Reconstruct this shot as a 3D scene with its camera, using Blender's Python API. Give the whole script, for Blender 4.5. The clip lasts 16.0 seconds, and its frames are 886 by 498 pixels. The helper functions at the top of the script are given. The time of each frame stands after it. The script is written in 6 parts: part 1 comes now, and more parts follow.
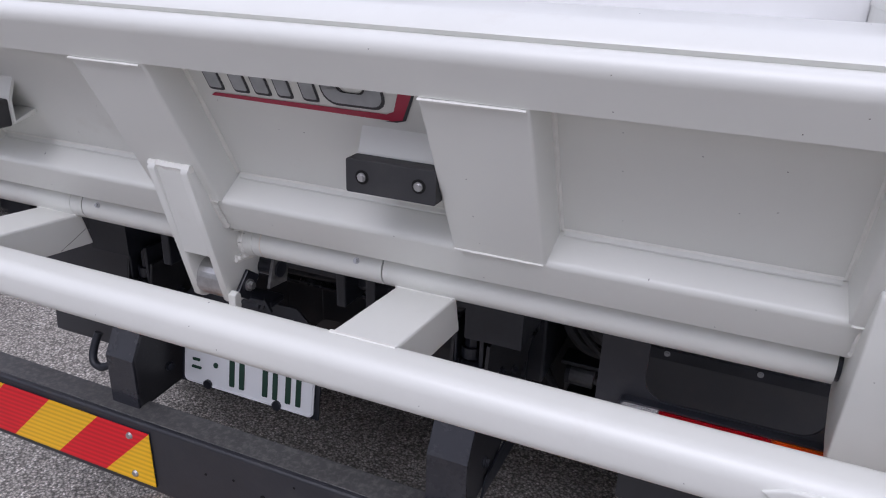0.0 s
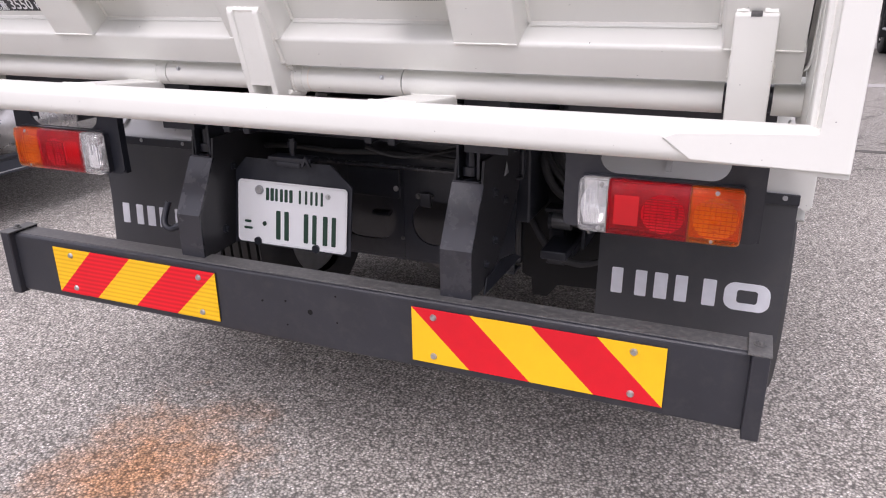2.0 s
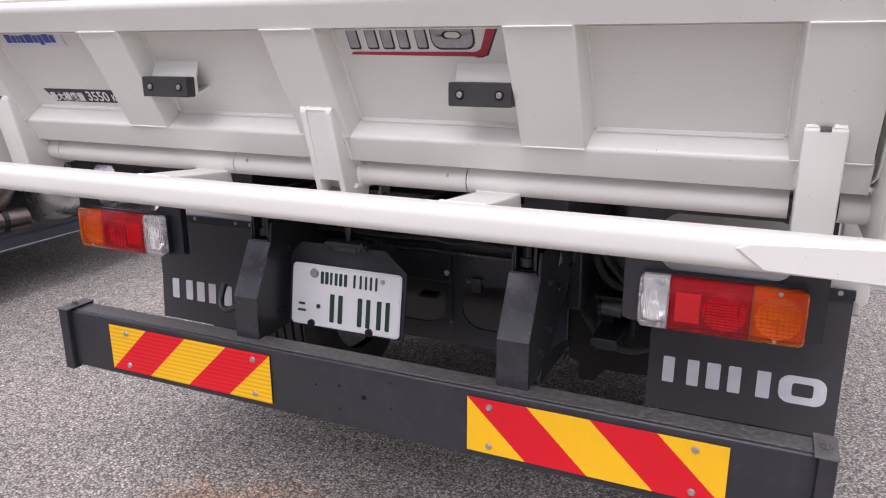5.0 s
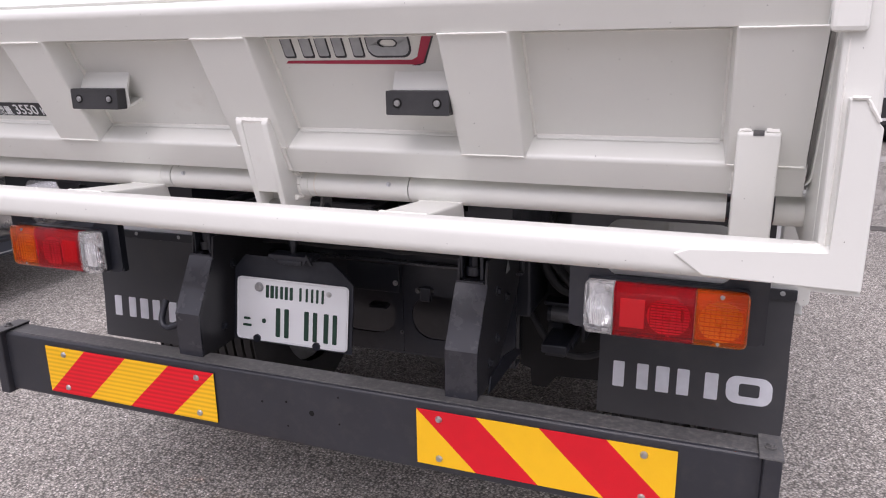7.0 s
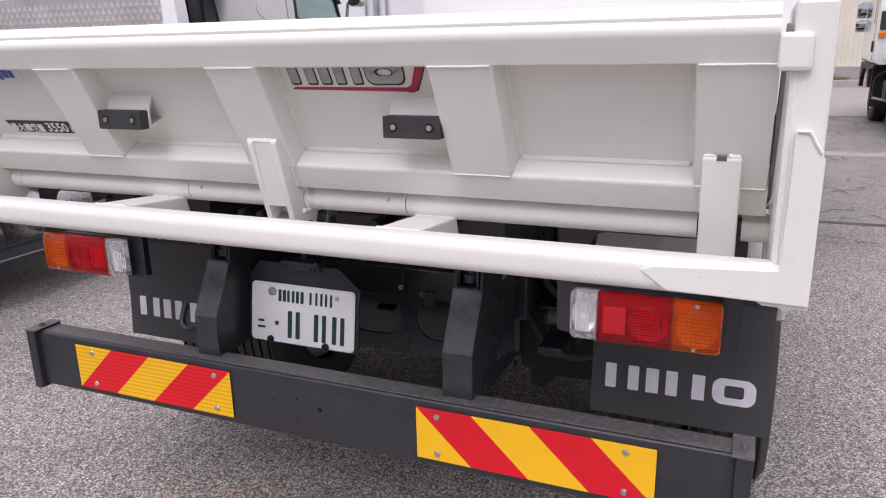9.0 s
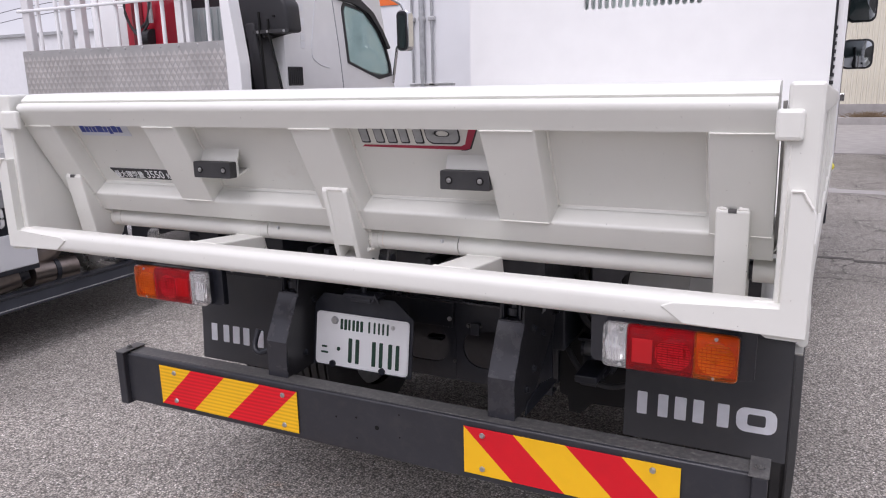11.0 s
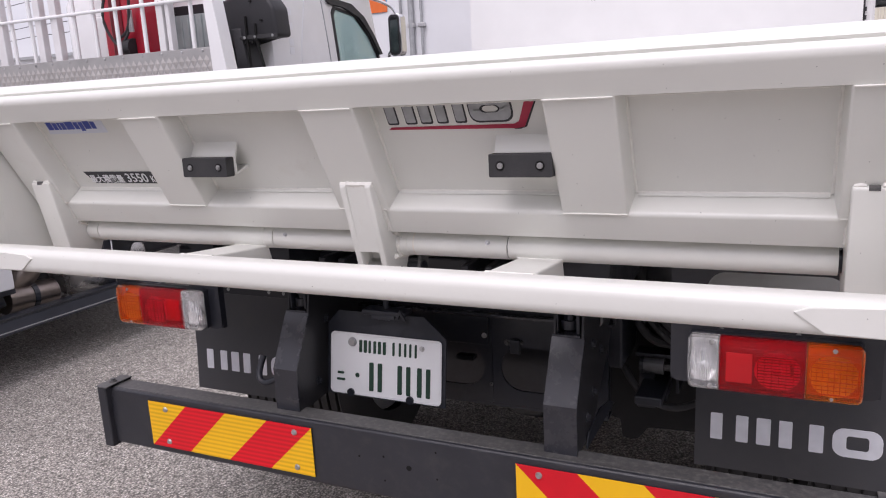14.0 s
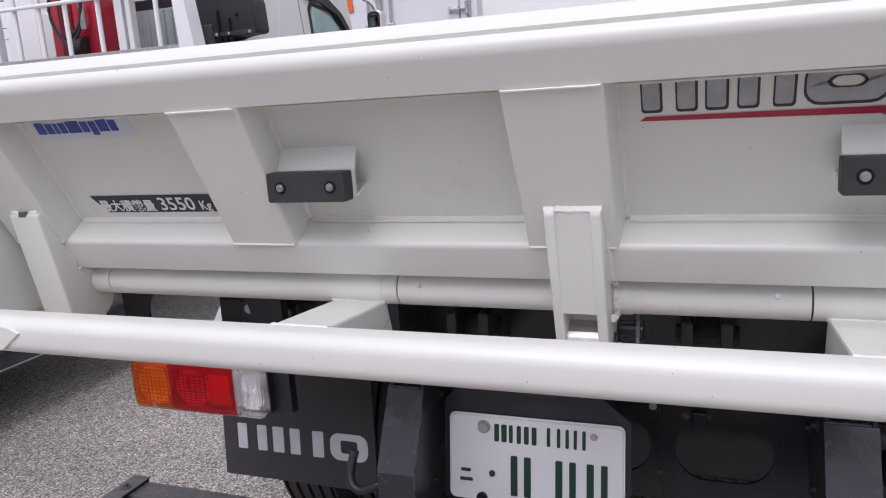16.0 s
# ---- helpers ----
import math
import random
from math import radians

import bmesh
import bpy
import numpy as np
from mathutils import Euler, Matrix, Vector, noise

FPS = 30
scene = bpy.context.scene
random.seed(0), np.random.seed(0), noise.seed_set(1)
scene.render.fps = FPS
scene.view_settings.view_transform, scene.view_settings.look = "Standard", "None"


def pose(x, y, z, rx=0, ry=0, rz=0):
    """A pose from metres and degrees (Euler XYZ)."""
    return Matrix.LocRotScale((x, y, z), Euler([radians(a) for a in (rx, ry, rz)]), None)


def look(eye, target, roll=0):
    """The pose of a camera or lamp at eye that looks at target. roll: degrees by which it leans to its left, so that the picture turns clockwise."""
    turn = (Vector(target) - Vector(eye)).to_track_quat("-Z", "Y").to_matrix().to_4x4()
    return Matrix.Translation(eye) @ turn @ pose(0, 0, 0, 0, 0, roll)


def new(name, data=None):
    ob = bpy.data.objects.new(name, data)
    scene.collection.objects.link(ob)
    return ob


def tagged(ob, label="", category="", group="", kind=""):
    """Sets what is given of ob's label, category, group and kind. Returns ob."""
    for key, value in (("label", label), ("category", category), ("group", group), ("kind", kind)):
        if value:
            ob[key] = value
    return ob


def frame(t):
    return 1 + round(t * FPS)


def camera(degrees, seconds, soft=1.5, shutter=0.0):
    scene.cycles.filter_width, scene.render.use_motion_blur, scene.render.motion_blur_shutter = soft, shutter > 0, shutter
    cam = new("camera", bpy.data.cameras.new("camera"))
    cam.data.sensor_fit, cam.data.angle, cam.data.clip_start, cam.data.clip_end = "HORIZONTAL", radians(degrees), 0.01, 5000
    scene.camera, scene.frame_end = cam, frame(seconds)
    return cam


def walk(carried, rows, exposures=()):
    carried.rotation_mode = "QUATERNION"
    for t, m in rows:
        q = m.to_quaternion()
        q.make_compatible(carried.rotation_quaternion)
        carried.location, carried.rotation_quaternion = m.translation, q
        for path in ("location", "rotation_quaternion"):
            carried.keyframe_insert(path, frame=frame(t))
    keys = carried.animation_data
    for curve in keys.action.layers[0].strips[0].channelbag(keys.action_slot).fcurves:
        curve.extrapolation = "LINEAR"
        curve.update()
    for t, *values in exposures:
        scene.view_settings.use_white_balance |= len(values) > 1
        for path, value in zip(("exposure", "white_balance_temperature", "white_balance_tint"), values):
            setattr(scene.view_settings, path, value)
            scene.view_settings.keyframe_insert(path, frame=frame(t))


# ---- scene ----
cam = camera(62.2, 16.0, soft=1.1)
PATH = [
    (0, (0.753, -0.913, 1.571), (0.037, 0.785, 0.795), 1.9),
    (0.5, (0.823, -1.043, 1.472), (0.03, 0.651, 0.765), 2.1),
    (1, (0.86, -1.203, 1.41), (0.059, 0.495, 0.721), 0.4),
    (1.5, (0.903, -1.347, 1.369), (0.133, 0.364, 0.676), -0.7),
    (2, (0.937, -1.383, 1.319), (0.213, 0.346, 0.621), -0.7),
    (2.5, (0.942, -1.376, 1.315), (0.254, 0.371, 0.628), -0.4),
    (3, (0.94, -1.383, 1.308), (0.26, 0.377, 0.644), -0.1),
    (3.5, (0.914, -1.397, 1.347), (0.201, 0.367, 0.733), -0.1),
    (4, (0.862, -1.42, 1.386), (0.091, 0.335, 0.814), -0.2),
    (4.2, (0.851, -1.432, 1.392), (0.06, 0.318, 0.833), -0.3),
    (6.3, (0.872, -1.391, 1.393), (0.125, 0.388, 0.866), -0.8),
    (6.5, (0.874, -1.388, 1.395), (0.144, 0.398, 0.869), -0.8),
    (7, (0.879, -1.387, 1.393), (0.189, 0.415, 0.868), -0.8),
    (7.5, (0.89, -1.376, 1.394), (0.224, 0.435, 0.868), -0.8),
    (8, (0.888, -1.383, 1.391), (0.223, 0.426, 0.859), -0.8),
    (8.5, (0.927, -1.428, 1.398), (0.233, 0.368, 0.859), -0.9),
    (9, (0.973, -1.457, 1.458), (0.224, 0.317, 0.917), -1.2),
    (9.5, (1.062, -1.481, 1.522), (0.256, 0.267, 0.983), -1.8),
    (10, (1.082, -1.539, 1.542), (0.232, 0.194, 1.022), -2.2),
    (10.2, (1.062, -1.569, 1.545), (0.202, 0.162, 1.033), -2.1),
    (12.3, (1.026, -1.721, 1.483), (0.183, 0.056, 1.117), -0.1),
    (12.5, (1.017, -1.71, 1.493), (0.18, 0.065, 1.109), -0.5),
    (13, (0.996, -1.688, 1.473), (0.165, 0.088, 1.076), -1.3),
    (13.5, (0.937, -1.604, 1.445), (0.103, 0.166, 1.034), -2.2),
    (14, (0.801, -1.436, 1.438), (-0.033, 0.334, 1.022), -3.0),
    (14.5, (0.674, -1.32, 1.444), (-0.146, 0.456, 1.03), -3.6),
    (15, (0.492, -1.236, 1.467), (-0.278, 0.568, 1.074), -4.2),
    (15.2, (0.437, -1.208, 1.48), (-0.297, 0.615, 1.11), -4.1),
    (15.5, (0.348, -1.154, 1.47), (-0.34, 0.686, 1.091), -4.1),
    (15.7, (0.286, -1.132, 1.436), (-0.4, 0.708, 1.056), -3.7),
    (16, (0.171, -1.076, 1.415), (-0.524, 0.755, 1.011), -3.7),
]
walk(cam, [(t, look(eye, target, roll)) for t, eye, target, roll in PATH],
     [(0, -0.12, 5860, 19), (0.5, 0.19, 6180, 21), (1, 0.43, 6330, 21), (1.5, 0.61, 6330, 22), (2.5, 0.69, 6320, 22), (3.5, 0.63, 6320, 22), (4.0, 0.46, 6320, 22), (7, 0.40, 6310, 22), (9, 0.32, 6320, 23),
      (10, 0.21, 6290, 21), (12.5, 0.23, 6180, 20), (14.5, 0.20, 6370, 22), (15, 0.12, 6260, 20), (15.5, -0.04, 5920, 17), (16, 0.10, 6120, 20)])

# ---- world and light ----
world = bpy.data.worlds.new("overcast_sky")
scene.world = world
world.use_nodes = True
wn, wl = world.node_tree.nodes, world.node_tree.links
wn.clear()
sky = wn.new("ShaderNodeTexSky")
sky.sky_type = "NISHITA"
sky.sun_disc = False
sky.sun_elevation = radians(57)
sky.sun_rotation = radians(182)
sky.dust_density = 4.0
cloud = wn.new("ShaderNodeTexNoise")
cloud.inputs["Scale"].default_value = 2.2
cloud.inputs["Detail"].default_value = 5
coord = wn.new("ShaderNodeTexCoord")
stretch = wn.new("ShaderNodeMapping")
stretch.inputs["Scale"].default_value = (1, 1, 4)
wl.new(coord.outputs["Generated"], stretch.inputs["Vector"])
wl.new(stretch.outputs["Vector"], cloud.inputs["Vector"])
ramp = wn.new("ShaderNodeValToRGB")
ramp.color_ramp.elements[0].position, ramp.color_ramp.elements[0].color = 0.35, (0.765, 0.765, 0.81, 1)
ramp.color_ramp.elements[1].position, ramp.color_ramp.elements[1].color = 0.62, (0.98, 0.985, 1.015, 1)
wl.new(cloud.outputs["Fac"], ramp.inputs["Fac"])
dim = wn.new("ShaderNodeVectorMath")
dim.operation = "SCALE"
dim.inputs["Scale"].default_value = 0.12
wl.new(sky.outputs["Color"], dim.inputs[0])
mix = wn.new("ShaderNodeMix")
mix.data_type = "RGBA"
mix.inputs["Factor"].default_value = 0.88
wl.new(dim.outputs["Vector"], mix.inputs["A"])
wl.new(ramp.outputs["Color"], mix.inputs["B"])
# overcast sky: brighter towards the zenith
up = wn.new("ShaderNodeSeparateXYZ")
wl.new(coord.outputs["Generated"], up.inputs["Vector"])
grade = wn.new("ShaderNodeMapRange")
grade.inputs["From Min"].default_value, grade.inputs["From Max"].default_value = 0.0, 1.0
grade.inputs["To Min"].default_value, grade.inputs["To Max"].default_value = 0.86, 0.98
wl.new(up.outputs["Z"], grade.inputs["Value"])
bg = wn.new("ShaderNodeBackground")
wl.new(grade.outputs["Result"], bg.inputs["Strength"])
wl.new(mix.outputs["Result"], bg.inputs["Color"])
wo = wn.new("ShaderNodeOutputWorld")
wl.new(bg.outputs["Background"], wo.inputs["Surface"])

sun = new("sun", bpy.data.lights.new("sun", "SUN"))
sun.data.energy, sun.data.angle, sun.data.color = 1.7, radians(40), (1.0, 0.98, 0.96)
sun.matrix_world = look((0, 0, 0), (0.02, 0.64, -1.0))


# ---- materials ----
def material(name, color, rough=0.5, metal=0.0, vary=0.06, scale=6.0, fine=0.0, fine_scale=300.0, coat=0.0,
             dirt=None, dirt_low=0.55, dirt_high=0.7, dirt_scale=14.0, specks=0.0, transmission=0.0, spread=0.0):
    m = bpy.data.materials.new(name)
    m.use_nodes = True
    n, l = m.node_tree.nodes, m.node_tree.links
    b = n["Principled BSDF"]
    b.inputs["Metallic"].default_value = metal
    b.inputs["Roughness"].default_value = rough
    b.inputs["Coat Weight"].default_value = coat
    b.inputs["Transmission Weight"].default_value = transmission
    geo = n.new("ShaderNodeNewGeometry")
    big = n.new("ShaderNodeTexNoise")
    big.inputs["Scale"].default_value, big.inputs["Detail"].default_value = scale, 5
    l.new(geo.outputs["Position"], big.inputs["Vector"])
    r = n.new("ShaderNodeValToRGB")
    c = Vector(color)
    r.color_ramp.elements[0].position, r.color_ramp.elements[1].position = 0.3, 0.7
    r.color_ramp.elements[0].color = (*(c * (1 - vary)), 1)
    r.color_ramp.elements[1].color = (*(c * (1 + vary)), 1)
    l.new(big.outputs["Fac"], r.inputs["Fac"])
    out = r.outputs["Color"]
    if spread:
        info = n.new("ShaderNodeObjectInfo")
        hsv = n.new("ShaderNodeHueSaturation")
        rng = n.new("ShaderNodeMapRange")
        rng.inputs["To Min"].default_value, rng.inputs["To Max"].default_value = 1 - spread, 1 + spread
        l.new(info.outputs["Random"], rng.inputs["Value"])
        l.new(rng.outputs["Result"], hsv.inputs["Value"])
        l.new(out, hsv.inputs["Color"])
        out = hsv.outputs["Color"]
    if dirt:
        dn = n.new("ShaderNodeTexNoise")
        dn.inputs["Scale"].default_value, dn.inputs["Detail"].default_value, dn.inputs["Roughness"].default_value = dirt_scale, 8, 0.7
        l.new(geo.outputs["Position"], dn.inputs["Vector"])
        dr = n.new("ShaderNodeMapRange")
        dr.inputs["From Min"].default_value, dr.inputs["From Max"].default_value = dirt_low, dirt_high
        l.new(dn.outputs["Fac"], dr.inputs["Value"])
        mx = n.new("ShaderNodeMix")
        mx.data_type = "RGBA"
        mx.inputs["B"].default_value = (*dirt, 1)
        l.new(dr.outputs["Result"], mx.inputs["Factor"])
        l.new(out, mx.inputs["A"])
        out = mx.outputs["Result"]
        rr = n.new("ShaderNodeMapRange")
        rr.inputs["To Min"].default_value, rr.inputs["To Max"].default_value = rough, min(1.0, rough + 0.35)
        l.new(dr.outputs["Result"], rr.inputs["Value"])
        l.new(rr.outputs["Result"], b.inputs["Roughness"])
    if specks:
        xyz = n.new("ShaderNodeSeparateXYZ")
        l.new(geo.outputs["Position"], xyz.inputs["Vector"])
        fold = n.new("ShaderNodeMath")
        fold.operation = "SUBTRACT"
        l.new(xyz.outputs["Z"], fold.inputs[0])
        tip = n.new("ShaderNodeMath")
        tip.operation = "MULTIPLY"
        tip.inputs[1].default_value = 0.4
        l.new(xyz.outputs["Y"], tip.inputs[0])
        l.new(tip.outputs["Value"], fold.inputs[1])
        flat = n.new("ShaderNodeCombineXYZ")
        l.new(xyz.outputs["X"], flat.inputs["X"])
        l.new(fold.outputs["Value"], flat.inputs["Y"])
        v = n.new("ShaderNodeTexVoronoi")
        v.voronoi_dimensions = "2D"
        v.inputs["Scale"].default_value = 24
        l.new(flat.outputs["Vector"], v.inputs["Vector"])
        lt = n.new("ShaderNodeMath")
        lt.operation = "LESS_THAN"
        lt.inputs[1].default_value = 0.017
        l.new(v.outputs["Distance"], lt.inputs[0])
        sep = n.new("ShaderNodeSeparateColor")
        l.new(v.outputs["Color"], sep.inputs["Color"])
        gt = n.new("ShaderNodeMath")
        gt.operation = "LESS_THAN"
        gt.inputs[1].default_value = specks
        l.new(sep.outputs["Red"], gt.inputs[0])
        ml = n.new("ShaderNodeMath")
        ml.operation = "MULTIPLY"
        l.new(lt.outputs["Value"], ml.inputs[0])
        l.new(gt.outputs["Value"], ml.inputs[1])
        mx = n.new("ShaderNodeMix")
        mx.data_type = "RGBA"
        mx.inputs["B"].default_value = (0.16, 0.15, 0.14, 1)
        l.new(ml.outputs["Value"], mx.inputs["Factor"])
        l.new(out, mx.inputs["A"])
        out = mx.outputs["Result"]
    l.new(out, b.inputs["Base Color"])
    if fine:
        fn = n.new("ShaderNodeTexNoise")
        fn.inputs["Scale"].default_value, fn.inputs["Detail"].default_value = fine_scale, 3
        l.new(geo.outputs["Position"], fn.inputs["Vector"])
        bp = n.new("ShaderNodeBump")
        bp.inputs["Strength"].default_value, bp.inputs["Distance"].default_value = fine, 0.002
        l.new(fn.outputs["Fac"], bp.inputs["Height"])
        l.new(bp.outputs["Normal"], b.inputs["Normal"])
    return m


WHITE = material("white_truck_paint", (0.745, 0.747, 0.702), 0.36, vary=0.02, fine=0.10, fine_scale=90, coat=0.1,
                 dirt=(0.66, 0.63, 0.57), dirt_low=0.60, dirt_high=1.0, dirt_scale=9, specks=0.13)
WELD = material("painted_weld_bead", (0.80, 0.79, 0.74), 0.45, vary=0.05, scale=60, fine=0.5, fine_scale=160)
RUSTY = material("rust_tinted_paint", (0.76, 0.70, 0.62), 0.5, vary=0.12, scale=40)
CABW = material("glossy_white_cab_paint", (0.80, 0.80, 0.80), 0.2, vary=0.02, coat=0.6)
SATIN = material("satin_black_steel", (0.029, 0.030, 0.037), 0.40, vary=0.12, fine=0.12, fine_scale=90,
                 dirt=(0.062, 0.060, 0.060), dirt_low=0.50, dirt_high=0.9, dirt_scale=22)
BLACK = material("black_chassis_paint", (0.018, 0.020, 0.027), 0.30, vary=0.2, fine=0.12, fine_scale=90,
                 dirt=(0.043, 0.045, 0.053), dirt_low=0.48, dirt_high=0.92, dirt_scale=10)
DUSTY = material("dusty_black_steel", (0.085, 0.084, 0.084), 0.40, vary=0.3, scale=3, fine=0.2, fine_scale=120,
                 dirt=(0.26, 0.25, 0.235), dirt_low=0.46, dirt_high=0.86, dirt_scale=70)
GLOSSB = material("glossy_black_paint", (0.027, 0.028, 0.036), 0.24, vary=0.1, coat=0.3,
                  dirt=(0.055, 0.055, 0.06), dirt_low=0.5, dirt_high=0.95, dirt_scale=18)
SPLASH = material("mud_splashed_black_steel", (0.024, 0.024, 0.027), 0.35, vary=0.2, fine=0.15, fine_scale=120,
                  dirt=(0.13, 0.125, 0.118), dirt_low=0.60, dirt_high=0.74, dirt_scale=230)
RUBBER = material("black_rubber", (0.034, 0.034, 0.036), 0.62, vary=0.15, fine=0.25, fine_scale=220,
                  dirt=(0.07, 0.068, 0.065), dirt_low=0.5, dirt_high=0.9, dirt_scale=12)
FLAPM = material("mud_flap_rubber", (0.056, 0.057, 0.063), 0.45, vary=0.12, scale=3, fine=0.12, fine_scale=200,
                 dirt=(0.085, 0.082, 0.08), dirt_low=0.5, dirt_high=0.95, dirt_scale=8)
STEEL = material("zinc_bolt_steel", (0.55, 0.55, 0.55), 0.35, 0.9, vary=0.15, scale=80)
CHROME = material("chrome", (0.75, 0.75, 0.76), 0.12, 1.0, vary=0.03)
# opaque pane: daylight coming through the cab is put into its pale colour
DAYGLASS = material("daylight_pale_glass", (0.74, 0.84, 0.81), 0.08, vary=0.25, scale=6, coat=1.0)
ALU = material("dull_aluminium", (0.44, 0.43, 0.42), 0.42, 0.6, vary=0.12, scale=5, fine=0.3, fine_scale=50)
TREAD = material("worn_bright_tread", (0.50, 0.475, 0.455), 0.40, 0.6, vary=0.15, scale=4)
GREY = material("galvanised_grey_steel", (0.42, 0.43, 0.44), 0.45, 0.5, vary=0.15, scale=14)
RAILG = material("dark_navy_side_rail", (0.050, 0.056, 0.072), 0.4, 0.2, vary=0.15)
YEL = material("yellow_retroreflective_film", (1.0, 0.55, 0.004), 0.42, vary=0.03, scale=20, fine=0.2, fine_scale=400)
REDF = material("red_fluorescent_film", (0.74, 0.005, 0.016), 0.42, vary=0.04, scale=20, fine=0.2, fine_scale=400)


def banded(m, pitch):
    """Faint horizontal prism bands in a reflective film."""
    n, l = m.node_tree.nodes, m.node_tree.links
    b = n["Principled BSDF"]
    col = b.inputs["Base Color"].links[0].from_socket
    geo = n.new("ShaderNodeNewGeometry")
    wave = n.new("ShaderNodeTexWave")
    wave.bands_direction = "Z"
    wave.inputs["Scale"].default_value = 0.314 / pitch
    wave.inputs["Distortion"].default_value = 0.4
    l.new(geo.outputs["Position"], wave.inputs["Vector"])
    r = n.new("ShaderNodeMapRange")
    r.inputs["To Min"].default_value, r.inputs["To Max"].default_value = 0.80, 1.04
    l.new(wave.outputs["Fac"], r.inputs["Value"])
    sc = n.new("ShaderNodeVectorMath")
    sc.operation = "SCALE"
    l.new(col, sc.inputs[0])
    l.new(r.outputs["Result"], sc.inputs["Scale"])
    l.new(sc.outputs["Vector"], b.inputs["Base Color"])
    return m


YEL_BAND = banded(material("yellow_banded_film", (1.0, 0.55, 0.004), 0.42, vary=0.03), 0.0125)
RED_BAND = banded(material("red_banded_film", (0.84, 0.005, 0.016), 0.42, vary=0.04), 0.0125)
PLATE = material("white_plate_enamel", (0.78, 0.79, 0.80), 0.35, vary=0.03, fine=0.1)
GREEN = material("dark_green_plate_paint", (0.012, 0.045, 0.028), 0.4)
LETTER = material("pale_grey_paint", (0.76, 0.775, 0.82), 0.5, vary=0.06, scale=30)
REDB = material("bright_red_reflector", (0.56, 0.007, 0.012), 0.22, vary=0.04, fine=0.15, fine_scale=500)
CLEAR = material("clear_lamp_plastic", (0.66, 0.66, 0.67), 0.14, vary=0.2, scale=40, coat=0.6, transmission=0.25)
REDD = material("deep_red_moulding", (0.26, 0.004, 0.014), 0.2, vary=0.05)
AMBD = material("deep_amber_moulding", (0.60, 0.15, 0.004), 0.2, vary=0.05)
BOWL = material("white_shine_bowl", (0.86, 0.86, 0.86), 0.35, vary=0.03)


def lens_material(name, color, cols, rows, strength):
    """Coloured clear plastic moulded into a grid of small prisms on its inner face."""
    m = bpy.data.materials.new(name)
    m.use_nodes = True
    n, l = m.node_tree.nodes, m.node_tree.links
    b = n["Principled BSDF"]
    b.inputs["Base Color"].default_value = (*color, 1)
    b.inputs["Roughness"].default_value = 0.06
    b.inputs["IOR"].default_value = 1.4
    b.inputs["Transmission Weight"].default_value = 0.92
    geo = n.new("ShaderNodeNewGeometry")
    xyz = n.new("ShaderNodeSeparateXYZ")
    l.new(geo.outputs["Position"], xyz.inputs["Vector"])
    grid = n.new("ShaderNodeMath")
    grid.operation = "ADD"
    for k, (axis, pitch) in enumerate((("X", cols), ("Z", rows))):
        turn = n.new("ShaderNodeMath")
        turn.operation = "MULTIPLY"
        turn.inputs[1].default_value = 2 * math.pi / pitch
        l.new(xyz.outputs[axis], turn.inputs[0])
        wave = n.new("ShaderNodeMath")
        wave.operation = "SINE"
        l.new(turn.outputs["Value"], wave.inputs[0])
        deep = n.new("ShaderNodeMath")
        deep.operation = "MULTIPLY"
        deep.inputs[1].default_value = pitch / min(cols, rows)
        l.new(wave.outputs["Value"], deep.inputs[0])
        l.new(deep.outputs["Value"], grid.inputs[k])
    bp = n.new("ShaderNodeBump")
    bp.inputs["Strength"].default_value, bp.inputs["Distance"].default_value = strength, 0.0022
    l.new(grid.outputs["Value"], bp.inputs["Height"])
    l.new(bp.outputs["Normal"], b.inputs["Normal"])
    return m


LENSR = lens_material("red_lens_plastic", (0.84, 0.013, 0.036), 0.0098, 0.0047, 0.14)
LENSA = lens_material("amber_lens_plastic", (0.95, 0.27, 0.005), 0.0085, 0.0064, 0.16)
LENSC = lens_material("clear_lens_plastic", (0.97, 0.97, 0.97), 0.0040, 0.011, 0.05)
PANE = lens_material("green_tinted_cab_glass", (0.60, 0.72, 0.70), 3.0, 3.0, 0.0)
LENSF = lens_material("fluted_lens_plastic", (0.93, 0.93, 0.94), 0.0045, 0.030, 0.25)
PALEG = material("pale_grey_paint_steel", (0.68, 0.67, 0.67), 0.4, vary=0.08, scale=5)
SILV = material("silver_reflector", (0.8, 0.8, 0.8), 0.25, 0.9)
DECG = material("grey_decal_ink", (0.36, 0.37, 0.38), 0.4, vary=0.15, scale=40)
DECK = material("black_decal_ink", (0.03, 0.03, 0.035), 0.45)
DECR = material("crimson_decal_ink", (0.40, 0.018, 0.055), 0.4)
DECB = material("blue_decal_ink", (0.045, 0.075, 0.36), 0.4)
DECW = material("pale_decal_film", (0.66, 0.69, 0.75), 0.35, vary=0.02)
CRANED = material("recess_red", (0.16, 0.006, 0.014), 0.4, vary=0.1)
CRANE = material("red_crane_paint", (0.42, 0.012, 0.03), 0.3, vary=0.1, coat=0.4)
GLASS = material("dark_cab_glass", (0.10, 0.14, 0.14), 0.05, 0.0, vary=0.2, scale=3, coat=1.0)
# matte dark pane: the dark reflection in it is put into the colour
DARKPANE = material("dark_matte_glass", (0.016, 0.030, 0.030), 0.25, vary=0.3, scale=3)
MIRROR = material("mirror_glass", (0.42, 0.45, 0.47), 0.03, 1.0, vary=0.02)
PLASB = material("black_grained_plastic", (0.019, 0.019, 0.022), 0.5, fine=0.3, fine_scale=300)
